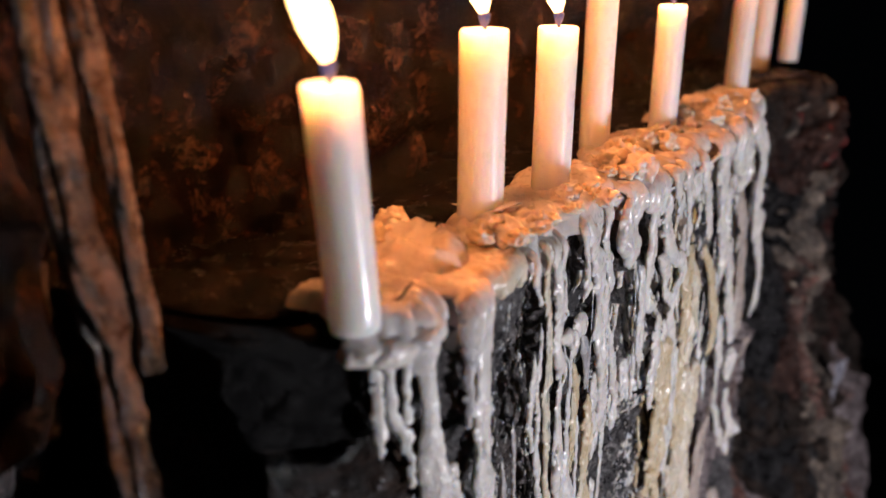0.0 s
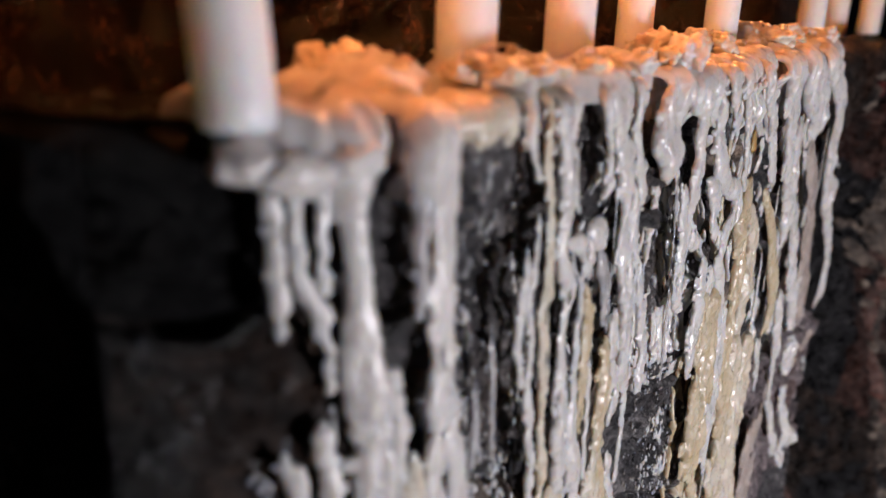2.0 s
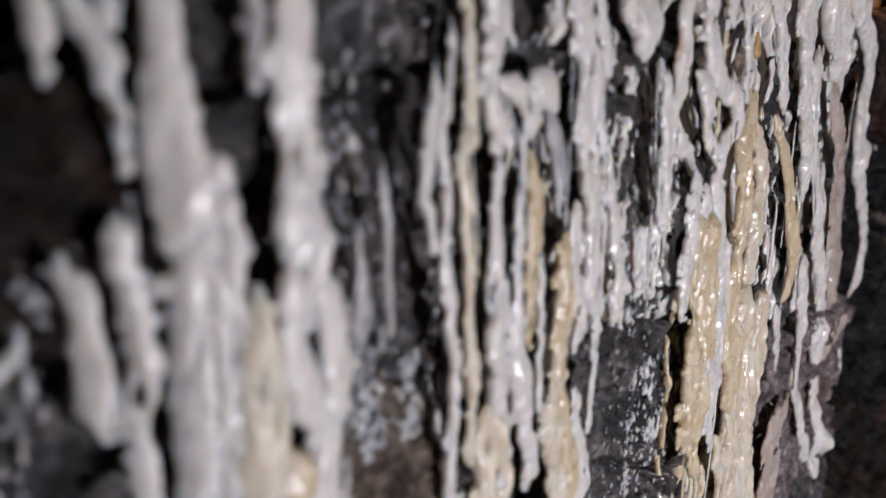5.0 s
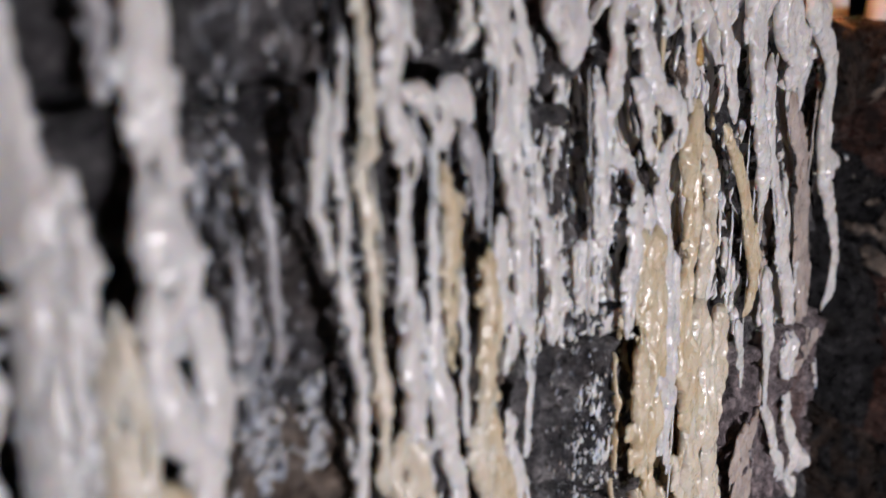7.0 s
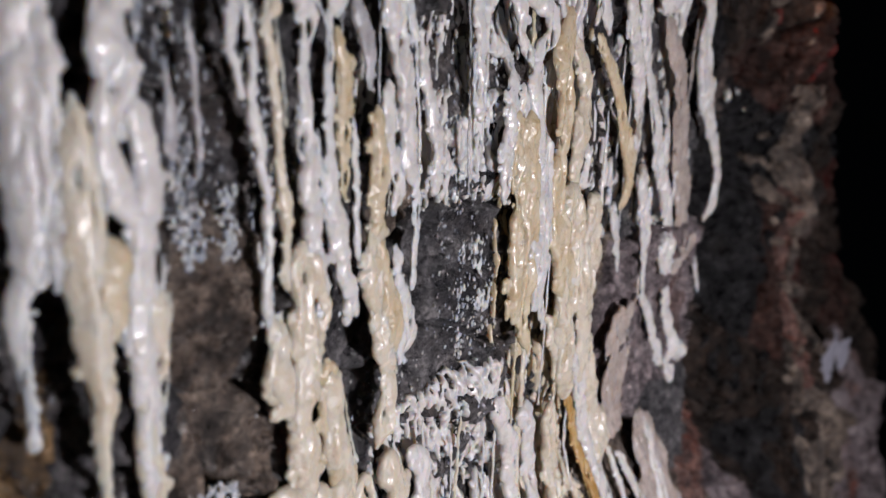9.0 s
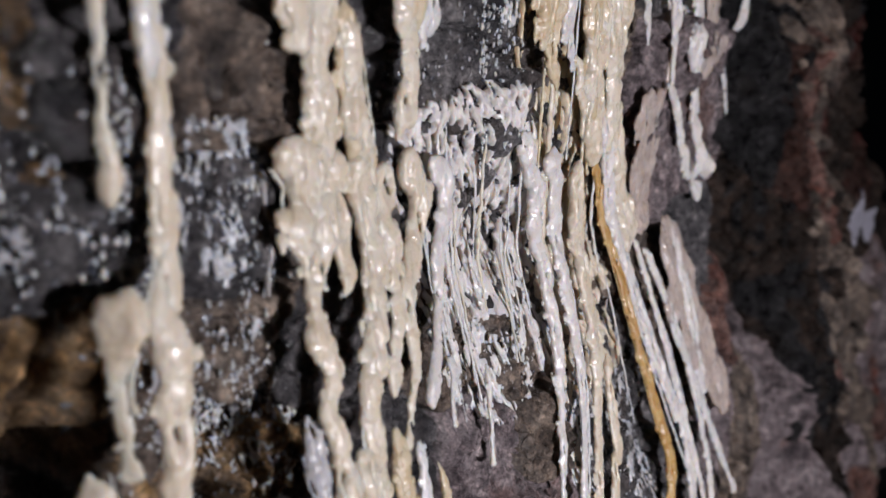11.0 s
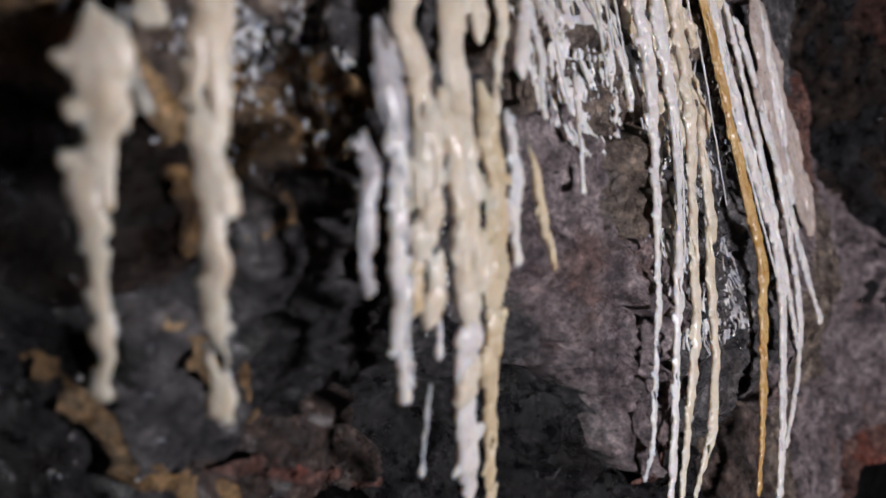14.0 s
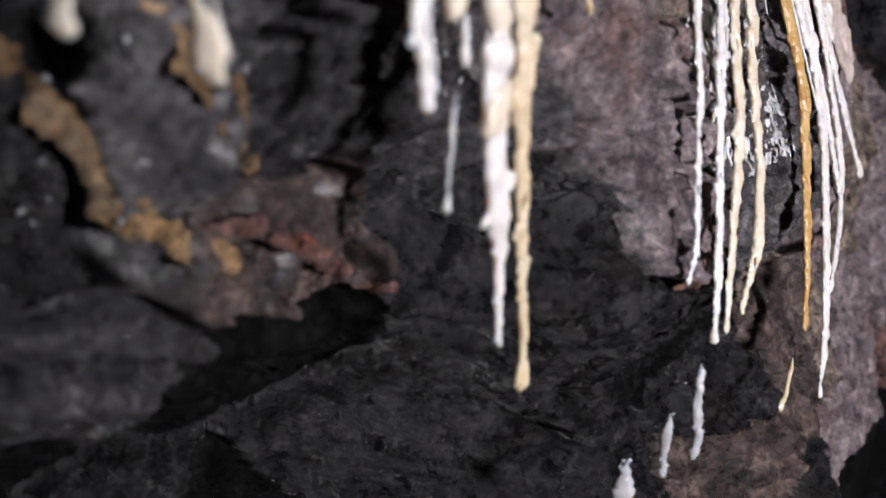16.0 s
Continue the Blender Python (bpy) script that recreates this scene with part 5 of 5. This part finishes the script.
drip(curtain, CLEAR_WAX, (0.409, 0.616, 2.8), (0.4066, 0.603, 3), (0.404, 0.588, 2.4))
drip(curtain, CLEAR_WAX, (0.393, 0.598, 4.3), (0.39, 0.583, 5.3))

curtain = wax_curtain("dusty brown wax fin on the rock")
drip(curtain, DUSTY_WAX, (0.657, 0.877, 21.4), (0.6646, 0.849, 37), (0.6734, 0.821, 46.5), (0.6813, 0.798, 48), (0.6883, 0.782, 43.2), (0.6988, 0.755, 28.9), (0.714, 0.726, 12.9))
drip(curtain, WHITE_WAX, (0.664, 0.88, 9.3), (0.6698, 0.848, 13.6), (0.672, 0.802, 13.7), (0.671, 0.755, 9.7))
drip(curtain, WHITE_WAX, (0.615, 0.868, 7.3), (0.6391, 0.814, 8.2), (0.667, 0.741, 7.9), (0.699, 0.663, 6.8))
drip(curtain, WHITE_WAX, (0.6, 0.88, 5.7), (0.6166, 0.815, 6.6), (0.631, 0.741, 6.6), (0.641, 0.662, 5.5))
drip(curtain, WHITE_WAX, (0.654, 0.977, 8.8), (0.6797, 0.948, 9.3), (0.7026, 0.911, 8), (0.721, 0.903, 4.2))
drip(curtain, DUSTY_WAX, (0.622, 0.969, 28), (0.6178, 0.937, 27.7), (0.6155, 0.92, 26.4), (0.6144, 0.906, 24.3), (0.613, 0.896, 24.2))

# ---- many thin trickles between the runs ----
def fringe(label, count, s0, s1, top, bottom, slim, wide, kinds, seed, broken=0.6):
    """Thin runs side by side. top and bottom: the heights between which they start and end."""
    rng = random.Random(seed)
    curtain = wax_curtain(label)
    for i in range(count):
        s = s0 + (s1 - s0) * (i + rng.uniform(0.1, 0.9)) / count
        a, b = rng.uniform(*top), rng.uniform(*bottom)
        if a - b < 0.012:
            continue
        w = rng.uniform(slim, wide)
        drift = rng.gauss(0, 0.0015)
        if rng.random() < broken:
            trail(curtain, rng.choice(kinds), s, a, b, w, drift, rng)
            continue
        drip(curtain, rng.choice(kinds), (s, a, w * rng.uniform(0.6, 1.1)), (s + drift, a + (b - a) * 0.35, w * rng.uniform(0.6, 1.5)), (s + 1.5 * drift, a + (b - a) * 0.7, w * rng.uniform(0.6, 1.3)), (s + 2 * drift, b, w * rng.uniform(0.5, 0.9)), proud=-0.001, name="trickle")


fringe("fringe of thin white trickles over dark slate", 22, 0.392, 0.462, (1.13, 1.20), (1.078, 1.11), 0.9, 1.7, (WHITE_WAX, WHITE_WAX, CLEAR_WAX), 21, 0.95)
fringe("white trickles between the broad runs", 9, 0.300, 0.385, (1.12, 1.222), (1.06, 1.12), 0.9, 1.7, (WHITE_WAX, WHITE_WAX, IVORY_WAX), 22, 0.9)
fringe("white trickles streaked with yellow", 16, 0.46, 0.60, (1.10, 1.225), (1.00, 1.12), 1.6, 4.5, (WHITE_WAX, WHITE_WAX, WHITE_WAX, YELLOW_WAX), 23)
fringe("white trickles at the far end of the ledge", 12, 0.58, 0.765, (1.12, 1.226), (0.99, 1.13), 2.0, 6.0, (WHITE_WAX, WHITE_WAX, DUSTY_WAX), 24)
fringe("old ivory trickles low on the wall", 14, 0.465, 0.56, (0.94, 1.08), (0.84, 0.95), 1.8, 4.0, (IVORY_WAX, YELLOW_WAX, WHITE_WAX), 25)
fringe("thin white strands over the bulging rock", 18, 0.47, 0.60, (0.80, 0.90), (0.66, 0.80), 1.0, 2.2, (WHITE_WAX, CLEAR_WAX), 26, 0.9)
fringe("thin strands on the lace of wax", 22, 0.375, 0.485, (0.90, 0.975), (0.825, 0.89), 1.0, 2.6, (WHITE_WAX, WHITE_WAX, IVORY_WAX), 27, 0.45)
fringe("clear trickles on bare slate", 5, 0.250, 0.292, (1.10, 1.16), (1.08, 1.12), 0.9, 1.6, (CLEAR_WAX, WHITE_WAX), 30, 1.0)

# ---- streaked crust of the far pillar ----
pillar = wax_curtain("dusty brown crust of old wax on the far rock pillar")
sheet(pillar, DIM_SLATE, [(0.885, 1.20), (0.985, 1.20), (1.03, 0.60), (0.90, 0.60)], 0.42, 7.0, 0.010, 0.07, 0.006, step=0.0016, name="crust")
sheet(pillar, BROWN_ROCK, [(0.950, 1.13), (1.00, 1.13), (1.05, 0.62), (0.965, 0.62)], 0.52, 13.0, 0.010, 0.045, 0.007, step=0.0014, grain=0.9, name="crust")
sheet(pillar, RED_ROCK, [(0.965, 1.03), (0.995, 1.03), (1.00, 0.66), (0.970, 0.66)], 0.42, 15.0, 0.006, 0.040, 0.005, step=0.0014, name="crust")
sheet(pillar, BROWN_ROCK, [(0.90, 1.21), (0.99, 1.21), (1.0, 1.09), (0.92, 1.09)], 0.40, 12.0, 0.010, 0.03, 0.006, step=0.0016, name="crust")
sheet(pillar, RED_PAINT, [(0.925, 1.20), (0.99, 1.20), (1.0, 1.09), (0.935, 1.09)], 0.27, 13.5, 0.005, 0.06, 0.004, step=0.0012, name="paint_streak")
sheet(pillar, WHITE_WAX, [(0.86, 1.125), (0.93, 1.125), (0.93, 1.09), (0.87, 1.09)], 0.40, 6.0, 0.006, 0.01, 0.004, step=0.0012)

# ---- films and splashes of wax between the runs ----
lace = wax_curtain("lacy film of white wax with dark rock showing through")
sheet(lace, WHITE_WAX, [(0.396, 1.200), (0.452, 1.200), (0.470, 1.072), (0.398, 1.070)], 0.51, 2.0, 0.0017, 0.020, 0.0022, grain=0.7)
sheet(lace, WHITE_WAX, [(0.408, 1.135), (0.470, 1.135), (0.474, 1.070), (0.402, 1.068)], 0.55, 2.6, 0.0024, 0.012, 0.0022, grain=0.8)
sheet(lace, WHITE_WAX, [(0.350, 1.225), (0.392, 1.225), (0.398, 1.095), (0.350, 1.10)], 0.43, 2.4, 0.0022, 0.020, 0.0024, grain=0.6)
sheet(lace, WHITE_WAX, [(0.445, 1.228), (0.56, 1.228), (0.60, 1.06), (0.462, 1.07)], 0.50, 3.0, 0.0036, 0.035, 0.003)
sheet(lace, WHITE_WAX, [(0.55, 1.228), (0.72, 1.228), (0.70, 1.02), (0.60, 1.03)], 0.47, 4.0, 0.006, 0.05, 0.004)
sheet(lace, CLEAR_WAX, [(0.340, 1.215), (0.366, 1.215), (0.366, 1.165), (0.340, 1.165)], 0.40, 1.4, 0.0014, 0.010, 0.002)
skirt = wax_curtain("pale wax skirt lapping over the edge of the ledge")
overlap(skirt, WHITE_WAX, 0.192, 0.232, 0.008, 6.0)
for s, n, z, r in ((0.194, -0.151, 1.2250, 0.0085), (0.204, -0.147, 1.2225, 0.0105), (0.216, -0.143, 1.2235, 0.0095)):
    bm = bmesh.new()
    blob(bm, place(s, n, z), (r * 1.3, r * 0.95, r * 0.68), s * 300, 0.16, 4)
    part("cap", bm, WHITE_WAX, skirt)
overlap(skirt, WHITE_WAX, 0.230, 0.248, 0.022, 5.0)
overlap(skirt, IVORY_WAX, 0.244, 0.292, 0.003, 3.0)
overlap(skirt, WHITE_WAX, 0.290, 0.345, 0.012, 4.5)
overlap(skirt, WHITE_WAX, 0.352, 0.386, 0.016, 5.0)
overlap(skirt, WHITE_WAX, 0.402, 0.500, 0.024, 5.5)
overlap(skirt, WHITE_WAX, 0.490, 0.780, 0.030, 7.0)
old = wax_curtain("old yellowed wax crust low on the wall")
sheet(old, YELLOW_WAX, [(0.455, 1.13), (0.58, 1.13), (0.565, 0.90), (0.452, 0.92)], 0.37, 3.5, 0.005, 0.04, 0.0035)
sheet(old, IVORY_WAX, [(0.470, 0.985), (0.555, 0.985), (0.565, 0.80), (0.485, 0.80)], 0.60, 4.0, 0.0034, 0.010, 0.003, grain=0.7)
fall = wax_curtain("white lace of wax splashed down the bulging rock")
sheet(fall, WHITE_WAX, [(0.352, 0.965), (0.425, 0.990), (0.480, 0.990), (0.500, 0.90), (0.480, 0.865), (0.420, 0.86), (0.365, 0.88)], 0.70, 2.8, 0.0026, 0.010, 0.0020, slant=-0.25, grain=0.9)
sheet(fall, WHITE_WAX, [(0.378, 0.90), (0.500, 0.90), (0.492, 0.83), (0.435, 0.805), (0.388, 0.835)], 0.58, 1.8, 0.0015, 0.012, 0.0018, slant=-0.25, grain=0.7)
sheet(fall, WHITE_WAX, [(0.470, 0.84), (0.56, 0.84), (0.56, 0.70), (0.490, 0.70)], 0.38, 1.8, 0.0022, 0.03, 0.002)
sheet(fall, CLEAR_WAX, [(0.216, 0.985), (0.306, 0.985), (0.300, 0.865), (0.225, 0.87)], 0.43, 0.9, 0.0022, 0.010, 0.0014, grain=0.9)
sheet(fall, CLEAR_WAX, [(0.296, 0.97), (0.312, 0.97), (0.312, 0.78), (0.296, 0.80)], 0.46, 2.6, 0.003, 0.04, 0.003)
sheet(fall, WHITE_WAX, [(0.254, 1.135), (0.285, 1.135), (0.290, 1.076), (0.256, 1.078)], 0.45, 1.8, 0.0020, 0.006, 0.002, grain=0.9)
frost = wax_curtain("grey-white frost of splashed wax on slate")
sheet(frost, WHITE_WAX, [(0.266, 0.882), (0.318, 0.876), (0.318, 0.826), (0.292, 0.828), (0.268, 0.850)], 0.50, 1.0, 0.0013, 0.003, 0.0010, grain=1.2, step=0.0004)
sheet(frost, CLEAR_WAX, [(0.205, 0.960), (0.240, 0.955), (0.238, 0.918), (0.205, 0.918)], 0.42, 1.0, 0.0016, 0.004, 0.0012, grain=1.2)
sheet(frost, WHITE_WAX, [(0.268, 0.985), (0.322, 0.985), (0.322, 0.912), (0.300, 0.905), (0.270, 0.918)], 0.36, 1.0, 0.0014, 0.004, 0.0010, grain=1.2, step=0.0004)
sheet(frost, WHITE_WAX, [(0.232, 0.945), (0.268, 0.945), (0.266, 0.910), (0.236, 0.912)], 0.40, 1.0, 0.0014, 0.003, 0.0010, grain=1.2, step=0.0004)
sheet(frost, WHITE_WAX, [(0.425, 1.062), (0.468, 1.062), (0.470, 1.008), (0.432, 1.012)], 0.36, 1.2, 0.0013, 0.008, 0.0014, grain=0.9)
sheet(frost, CLEAR_WAX, [(0.47, 0.86), (0.555, 0.86), (0.60, 0.69), (0.51, 0.69)], 0.50, 1.2, 0.0016, 0.010, 0.0012, grain=1.2)
splash = wax_curtain("scattered clear wax beads on dark rock")
beads(splash, CLEAR_WAX, [(0.255, 0.296, 1.07, 1.215, 320, 2.2), (0.262, 0.29, 1.075, 1.12, 220, 3.2), (0.415, 0.462, 1.0, 1.08, 220, 1.8), (0.19, 0.225, 1.06, 1.14, 200, 2.4)])
beads(splash, WHITE_WAX, [(0.39, 0.46, 1.075, 1.12, 250, 2.4), (0.235, 0.295, 0.84, 0.98, 500, 1.8), (0.34, 0.37, 0.74, 0.82, 120, 1.6), (0.30, 0.36, 1.0, 1.22, 200, 1.8), (0.36, 0.47, 0.93, 1.0, 260, 1.8), (0.2, 0.24, 0.72, 0.80, 90, 1.3), (0.262, 0.296, 1.072, 1.10, 260, 2.6), (0.255, 0.30, 0.82, 0.90, 420, 2.2), (0.20, 0.25, 0.93, 1.0, 260, 2.2), (0.43, 0.465, 0.99, 1.03, 200, 2.4), (0.47, 0.56, 0.70, 0.82, 300, 1.8)])


# ---- wax on the ledge ----
def lump(material, s, n, z, size, tall=1.0, name="wax_lump"):
    bm = bmesh.new()
    k = next(seed_of) * 1.91
    r = size * 0.0005
    blob(bm, place(s, n, z), (r, r * 0.9, r * tall), k, 0.5, 4)
    top = tagged(finish(name, bm, material), "soft pale lump of melted wax on the ledge", "candle wax", "wax lumps on the ledge")
    return top


def puddle(s, n, wide, deep, tall):
    """A wrinkled pool of hardened wax on the ledge."""
    k = next(seed_of) * 4.4
    bm = bmesh.new()
    segs, steps = 48, 12
    rings = []
    for j in range(steps + 1):
        f = max(0.02, j / steps)
        ring = []
        for i in range(segs):
            a = 2 * math.pi * i / segs
            edge = 1 + 0.35 * noise.noise(Vector((math.cos(a) * 1.7, math.sin(a) * 1.7, k))) + 0.12 * noise.noise(Vector((math.cos(a) * 5, math.sin(a) * 5, k)))
            x, y = s + math.cos(a) * f * edge * wide / 2, n + math.sin(a) * f * edge * deep / 2
            h = tall * math.sqrt(max(0.0, 1 - f ** 3)) * (1 + 0.45 * noise.noise(Vector((x * 70, y * 70, k))) + 0.18 * noise.noise(Vector((x * 240, y * 240, k)))) - 0.003 * (f > 0.99)
            ring.append(bm.verts.new(place(x, y, LEDGE + h - 0.002)))
        rings.append(ring)
    for a, b in zip(rings, rings[1:]):
        for i in range(segs):
            bm.faces.new((a[i], a[(i + 1) % segs], b[(i + 1) % segs], b[i]))
    bm.faces.new(rings[0])
    tagged(finish("wax_puddle", bm, WHITE_WAX), "wrinkled pool of hardened ivory wax round the candles", "candle wax", "wax pools on the ledge")


for row in ((0.210, -0.156, 0.034, 0.030, 0.008), (0.256, -0.172, 0.066, 0.056, 0.013), (0.302, -0.160, 0.046, 0.046, 0.014), (0.345, -0.160, 0.080, 0.056, 0.012), (0.405, -0.165, 0.090, 0.06, 0.010), (0.50, -0.165, 0.12, 0.06, 0.010), (0.62, -0.16, 0.12, 0.06, 0.012), (0.74, -0.16, 0.11, 0.06, 0.010)):
    puddle(*row)
pile = random.Random(5)
for s0, n0, spread, count, big in ((0.262, -0.196, 0.014, 3, 15), (0.285, -0.150, 0.014, 5, 13), (0.312, -0.145, 0.015, 4, 12), (0.345, -0.142, 0.012, 3, 13), (0.372, -0.140, 0.014, 4, 14), (0.425, -0.148, 0.02, 6, 17), (0.455, -0.146, 0.02, 5, 16), (0.50, -0.148, 0.025, 6, 18), (0.56, -0.148, 0.03, 5, 19), (0.60, -0.160, 0.02, 5, 27), (0.66, -0.146, 0.03, 5, 19), (0.73, -0.145, 0.03, 5, 19)):
    for _ in range(count):
        size = big * pile.uniform(0.5, 1.15)
        lump(pile.choice((WHITE_WAX, IVORY_WAX, IVORY_WAX)), s0 + pile.gauss(0, spread * 0.7), n0 + pile.gauss(0, 0.007), LEDGE + 0.006 + size * 0.0002, size, pile.uniform(0.45, 0.95))


# ---- curled rim of wax round a candle, and burnt wicks dropped on the ledge ----
curl = bmesh.new()
ring = [0.0145 + 0.0012 * noise.noise(Vector((a * 0.4, 3, 0))) for a in range(22)]
tube(curl, [place(0.303 + ring[a] * math.cos(a * 0.2 - 2.6), -0.166 + ring[a] * math.sin(a * 0.2 + 0.35), LEDGE + 0.012 + 0.004 * math.sin(a * 0.3)) for a in range(22)], [0.0022 * min(1.0, 0.4 + 0.15 * min(a, 21 - a)) for a in range(22)], 12, 1.0, 0.12, 5.0)
tagged(finish("wax_curl", curl, WHITE_WAX), "curled rim of softened white wax round a candle foot", "candle wax")


def burnt_wick(s, n, z, turn, long):
    bm = bmesh.new()
    c, d = math.cos(turn), math.sin(turn)
    tube(bm, [place(s + c * long * k, n + d * long * k, z + 0.0025 * math.sin(k * 5)) for k in (-0.5, -0.3, -0.1, 0.1, 0.3, 0.5)], [0.0005, 0.0007, 0.0006, 0.0007, 0.0006, 0.0003], 7)
    tagged(finish("burnt_wick", bm, WICK), "short charred wick stuck in soft wax", "wick", "burnt wicks on the ledge")


burnt_wick(0.268, -0.168, LEDGE + 0.0135, 2.3, 0.012)
burnt_wick(0.212, -0.146, LEDGE + 0.0085, 0.4, 0.010)

# ---- the hanging root and the rock beside it ----
root = thing("hanging_root", "brown root strands caked with old wax hanging beside the ledge", "root")
for knots, wide in ((((0.146, -0.236, 1.42), (0.144, -0.228, 1.339), (0.141, -0.225, 1.298), (0.138, -0.216, 1.264), (0.133, -0.203, 1.231), (0.122, -0.185, 1.196), (0.112, -0.170, 1.14)), 11.0),
                    (((0.160, -0.236, 1.40), (0.158, -0.228, 1.34), (0.153, -0.216, 1.297), (0.149, -0.206, 1.257), (0.146, -0.200, 1.225)), 6.5)):
    line = spline(knots, 0.002)
    k = next(seed_of) * 3.3
    for w in range(5):
        path, thick = [], []
        for q in line:
            a = w * 1.257 + 14 * q[2] + 1.6 * noise.noise(Vector((q[2] * 22, k, w)))
            off = wide * 0.00034 * (1 + 0.5 * noise.noise(Vector((q[2] * 30, k + 2, w))))
            path.append(place(q[0] + off * math.cos(a), q[1] + off * math.sin(a), q[2]))
            thick.append(wide * 0.00030 * (1 + 0.55 * noise.noise(Vector((q[2] * 45, k, w + 9)))))
        bm = bmesh.new()
        tube(bm, path, thick, 12, 1.0, lump=0.5, seed=k + w)
        part("strand", bm, BARK, root)

boulder = bmesh.new()
blob(boulder, place(0.135, -0.300, 1.205), (0.035, 0.035, 0.060), 4.0, 0.6, 4)
tagged(finish("boulder", boulder, SLATE), "grey rough boulder beside the hanging root", "rock")
old_drip = bmesh.new()
line = spline(((0.199, -0.236, 1.232), (0.198, -0.234, 1.226), (0.196, -0.233, 1.220), (0.191, -0.232, 1.214), (0.187, -0.231, 1.204)), 0.001)
tube(old_drip, [place(*q) for q in line], [0.0045 * max(0.22, math.sin(math.pi * min(1.0, (i + 1) / len(line) * 1.6)) if i < len(line) * 0.6 else 0.25) for i, q in enumerate(line)], 12, 0.9, 0.2, 3.0)
tagged(finish("wax_drip", old_drip, IVORY_WAX), "single ivory wax drop with a tail on sooty rock", "candle wax")


# ---- scraps of paper on the far pillar ----
def scrap(s, n, z, wide, high, turn):
    us, vs = span(-0.5, 0.5, 0.1), span(-0.5, 0.5, 0.05)
    m = Matrix.Rotation(radians(turn), 4, OUT)
    bm = grid(us, vs, lambda u, v: place(s, n, z) + m @ (ALONG * (u * wide * (1 - 0.3 * v)) + Vector((0, 0, v * high)) + OUT * (0.012 * math.sin(4 * v + 2 * u) + 0.006 * wobble(u, v, 0.3, s))))
    bmesh.ops.solidify(bm, geom=bm.faces[:], thickness=0.0006)
    tagged(finish("paper_scrap", bm, PAPER), "crumpled scrap of white paper stuck on the rock", "paper", "paper scraps on the pillar")


scrap(1.075, -0.052, 0.775, 0.040, 0.15, 8)
scrap(1.16, -0.050, 0.785, 0.05, 0.05, -40)
scrap(1.007, -0.042, 0.675, 0.028, 0.12, 4)

# ---- rusty edges along the broken slabs, and the stones themselves ----
def vein(material, *knots):
    """A rusty edge that runs along a broken slab: places along the ledge, heights, and widths in millimetres."""
    drip(wall, material, *[(s, z, w * 1.5) for s, z, w in knots], name="slab_edge", knobs=1.2, flat=0.35, ground=SOFT, proud=0.0022)


vein(OCHRE_ROCK, (0.2133, 0.7772, 3.3), (0.2206, 0.7608, 4.2), (0.2325, 0.7416, 5.1), (0.2422, 0.7220, 8.1), (0.2537, 0.7138, 6.9), (0.2686, 0.7039, 4.0))
vein(OCHRE_ROCK, (0.2501, 0.7751, 3.3), (0.2564, 0.7589, 4.5), (0.2646, 0.7448, 4.4), (0.2788, 0.7329, 2.3))
vein(RED_ROCK, (0.2640, 0.7159, 3.5), (0.2806, 0.7119, 4.5), (0.3020, 0.6966, 4.7), (0.3315, 0.6756, 4.3), (0.3460, 0.6695, 1.9))
vein(OCHRE_ROCK, (0.2576, 0.7741, 2.4), (0.2646, 0.7617, 3.9), (0.2655, 0.7472, 2.6))
vein(OCHRE_ROCK, (0.2338, 0.7882, 1.5), (0.2450, 0.7836, 2.6), (0.2515, 0.7758, 2.0))
vein(OCHRE_ROCK, (0.2355, 0.8721, 2.4), (0.2452, 0.8490, 4.8), (0.2482, 0.8327, 5.6), (0.2497, 0.8071, 3.1))
vein(RED_ROCK, (0.4243, 0.6658, 2.5), (0.4351, 0.6700, 4.6), (0.4478, 0.6751, 2.1))
vein(OCHRE_ROCK, (0.2601, 0.8045, 1.6), (0.2657, 0.8122, 3.5), (0.2772, 0.8182, 4.9))

cells_of = {}
for j in range(len(VS)):
    for i in range(len(US)):
        cells_of.setdefault(int(owner[j, i]), []).append((i, j))
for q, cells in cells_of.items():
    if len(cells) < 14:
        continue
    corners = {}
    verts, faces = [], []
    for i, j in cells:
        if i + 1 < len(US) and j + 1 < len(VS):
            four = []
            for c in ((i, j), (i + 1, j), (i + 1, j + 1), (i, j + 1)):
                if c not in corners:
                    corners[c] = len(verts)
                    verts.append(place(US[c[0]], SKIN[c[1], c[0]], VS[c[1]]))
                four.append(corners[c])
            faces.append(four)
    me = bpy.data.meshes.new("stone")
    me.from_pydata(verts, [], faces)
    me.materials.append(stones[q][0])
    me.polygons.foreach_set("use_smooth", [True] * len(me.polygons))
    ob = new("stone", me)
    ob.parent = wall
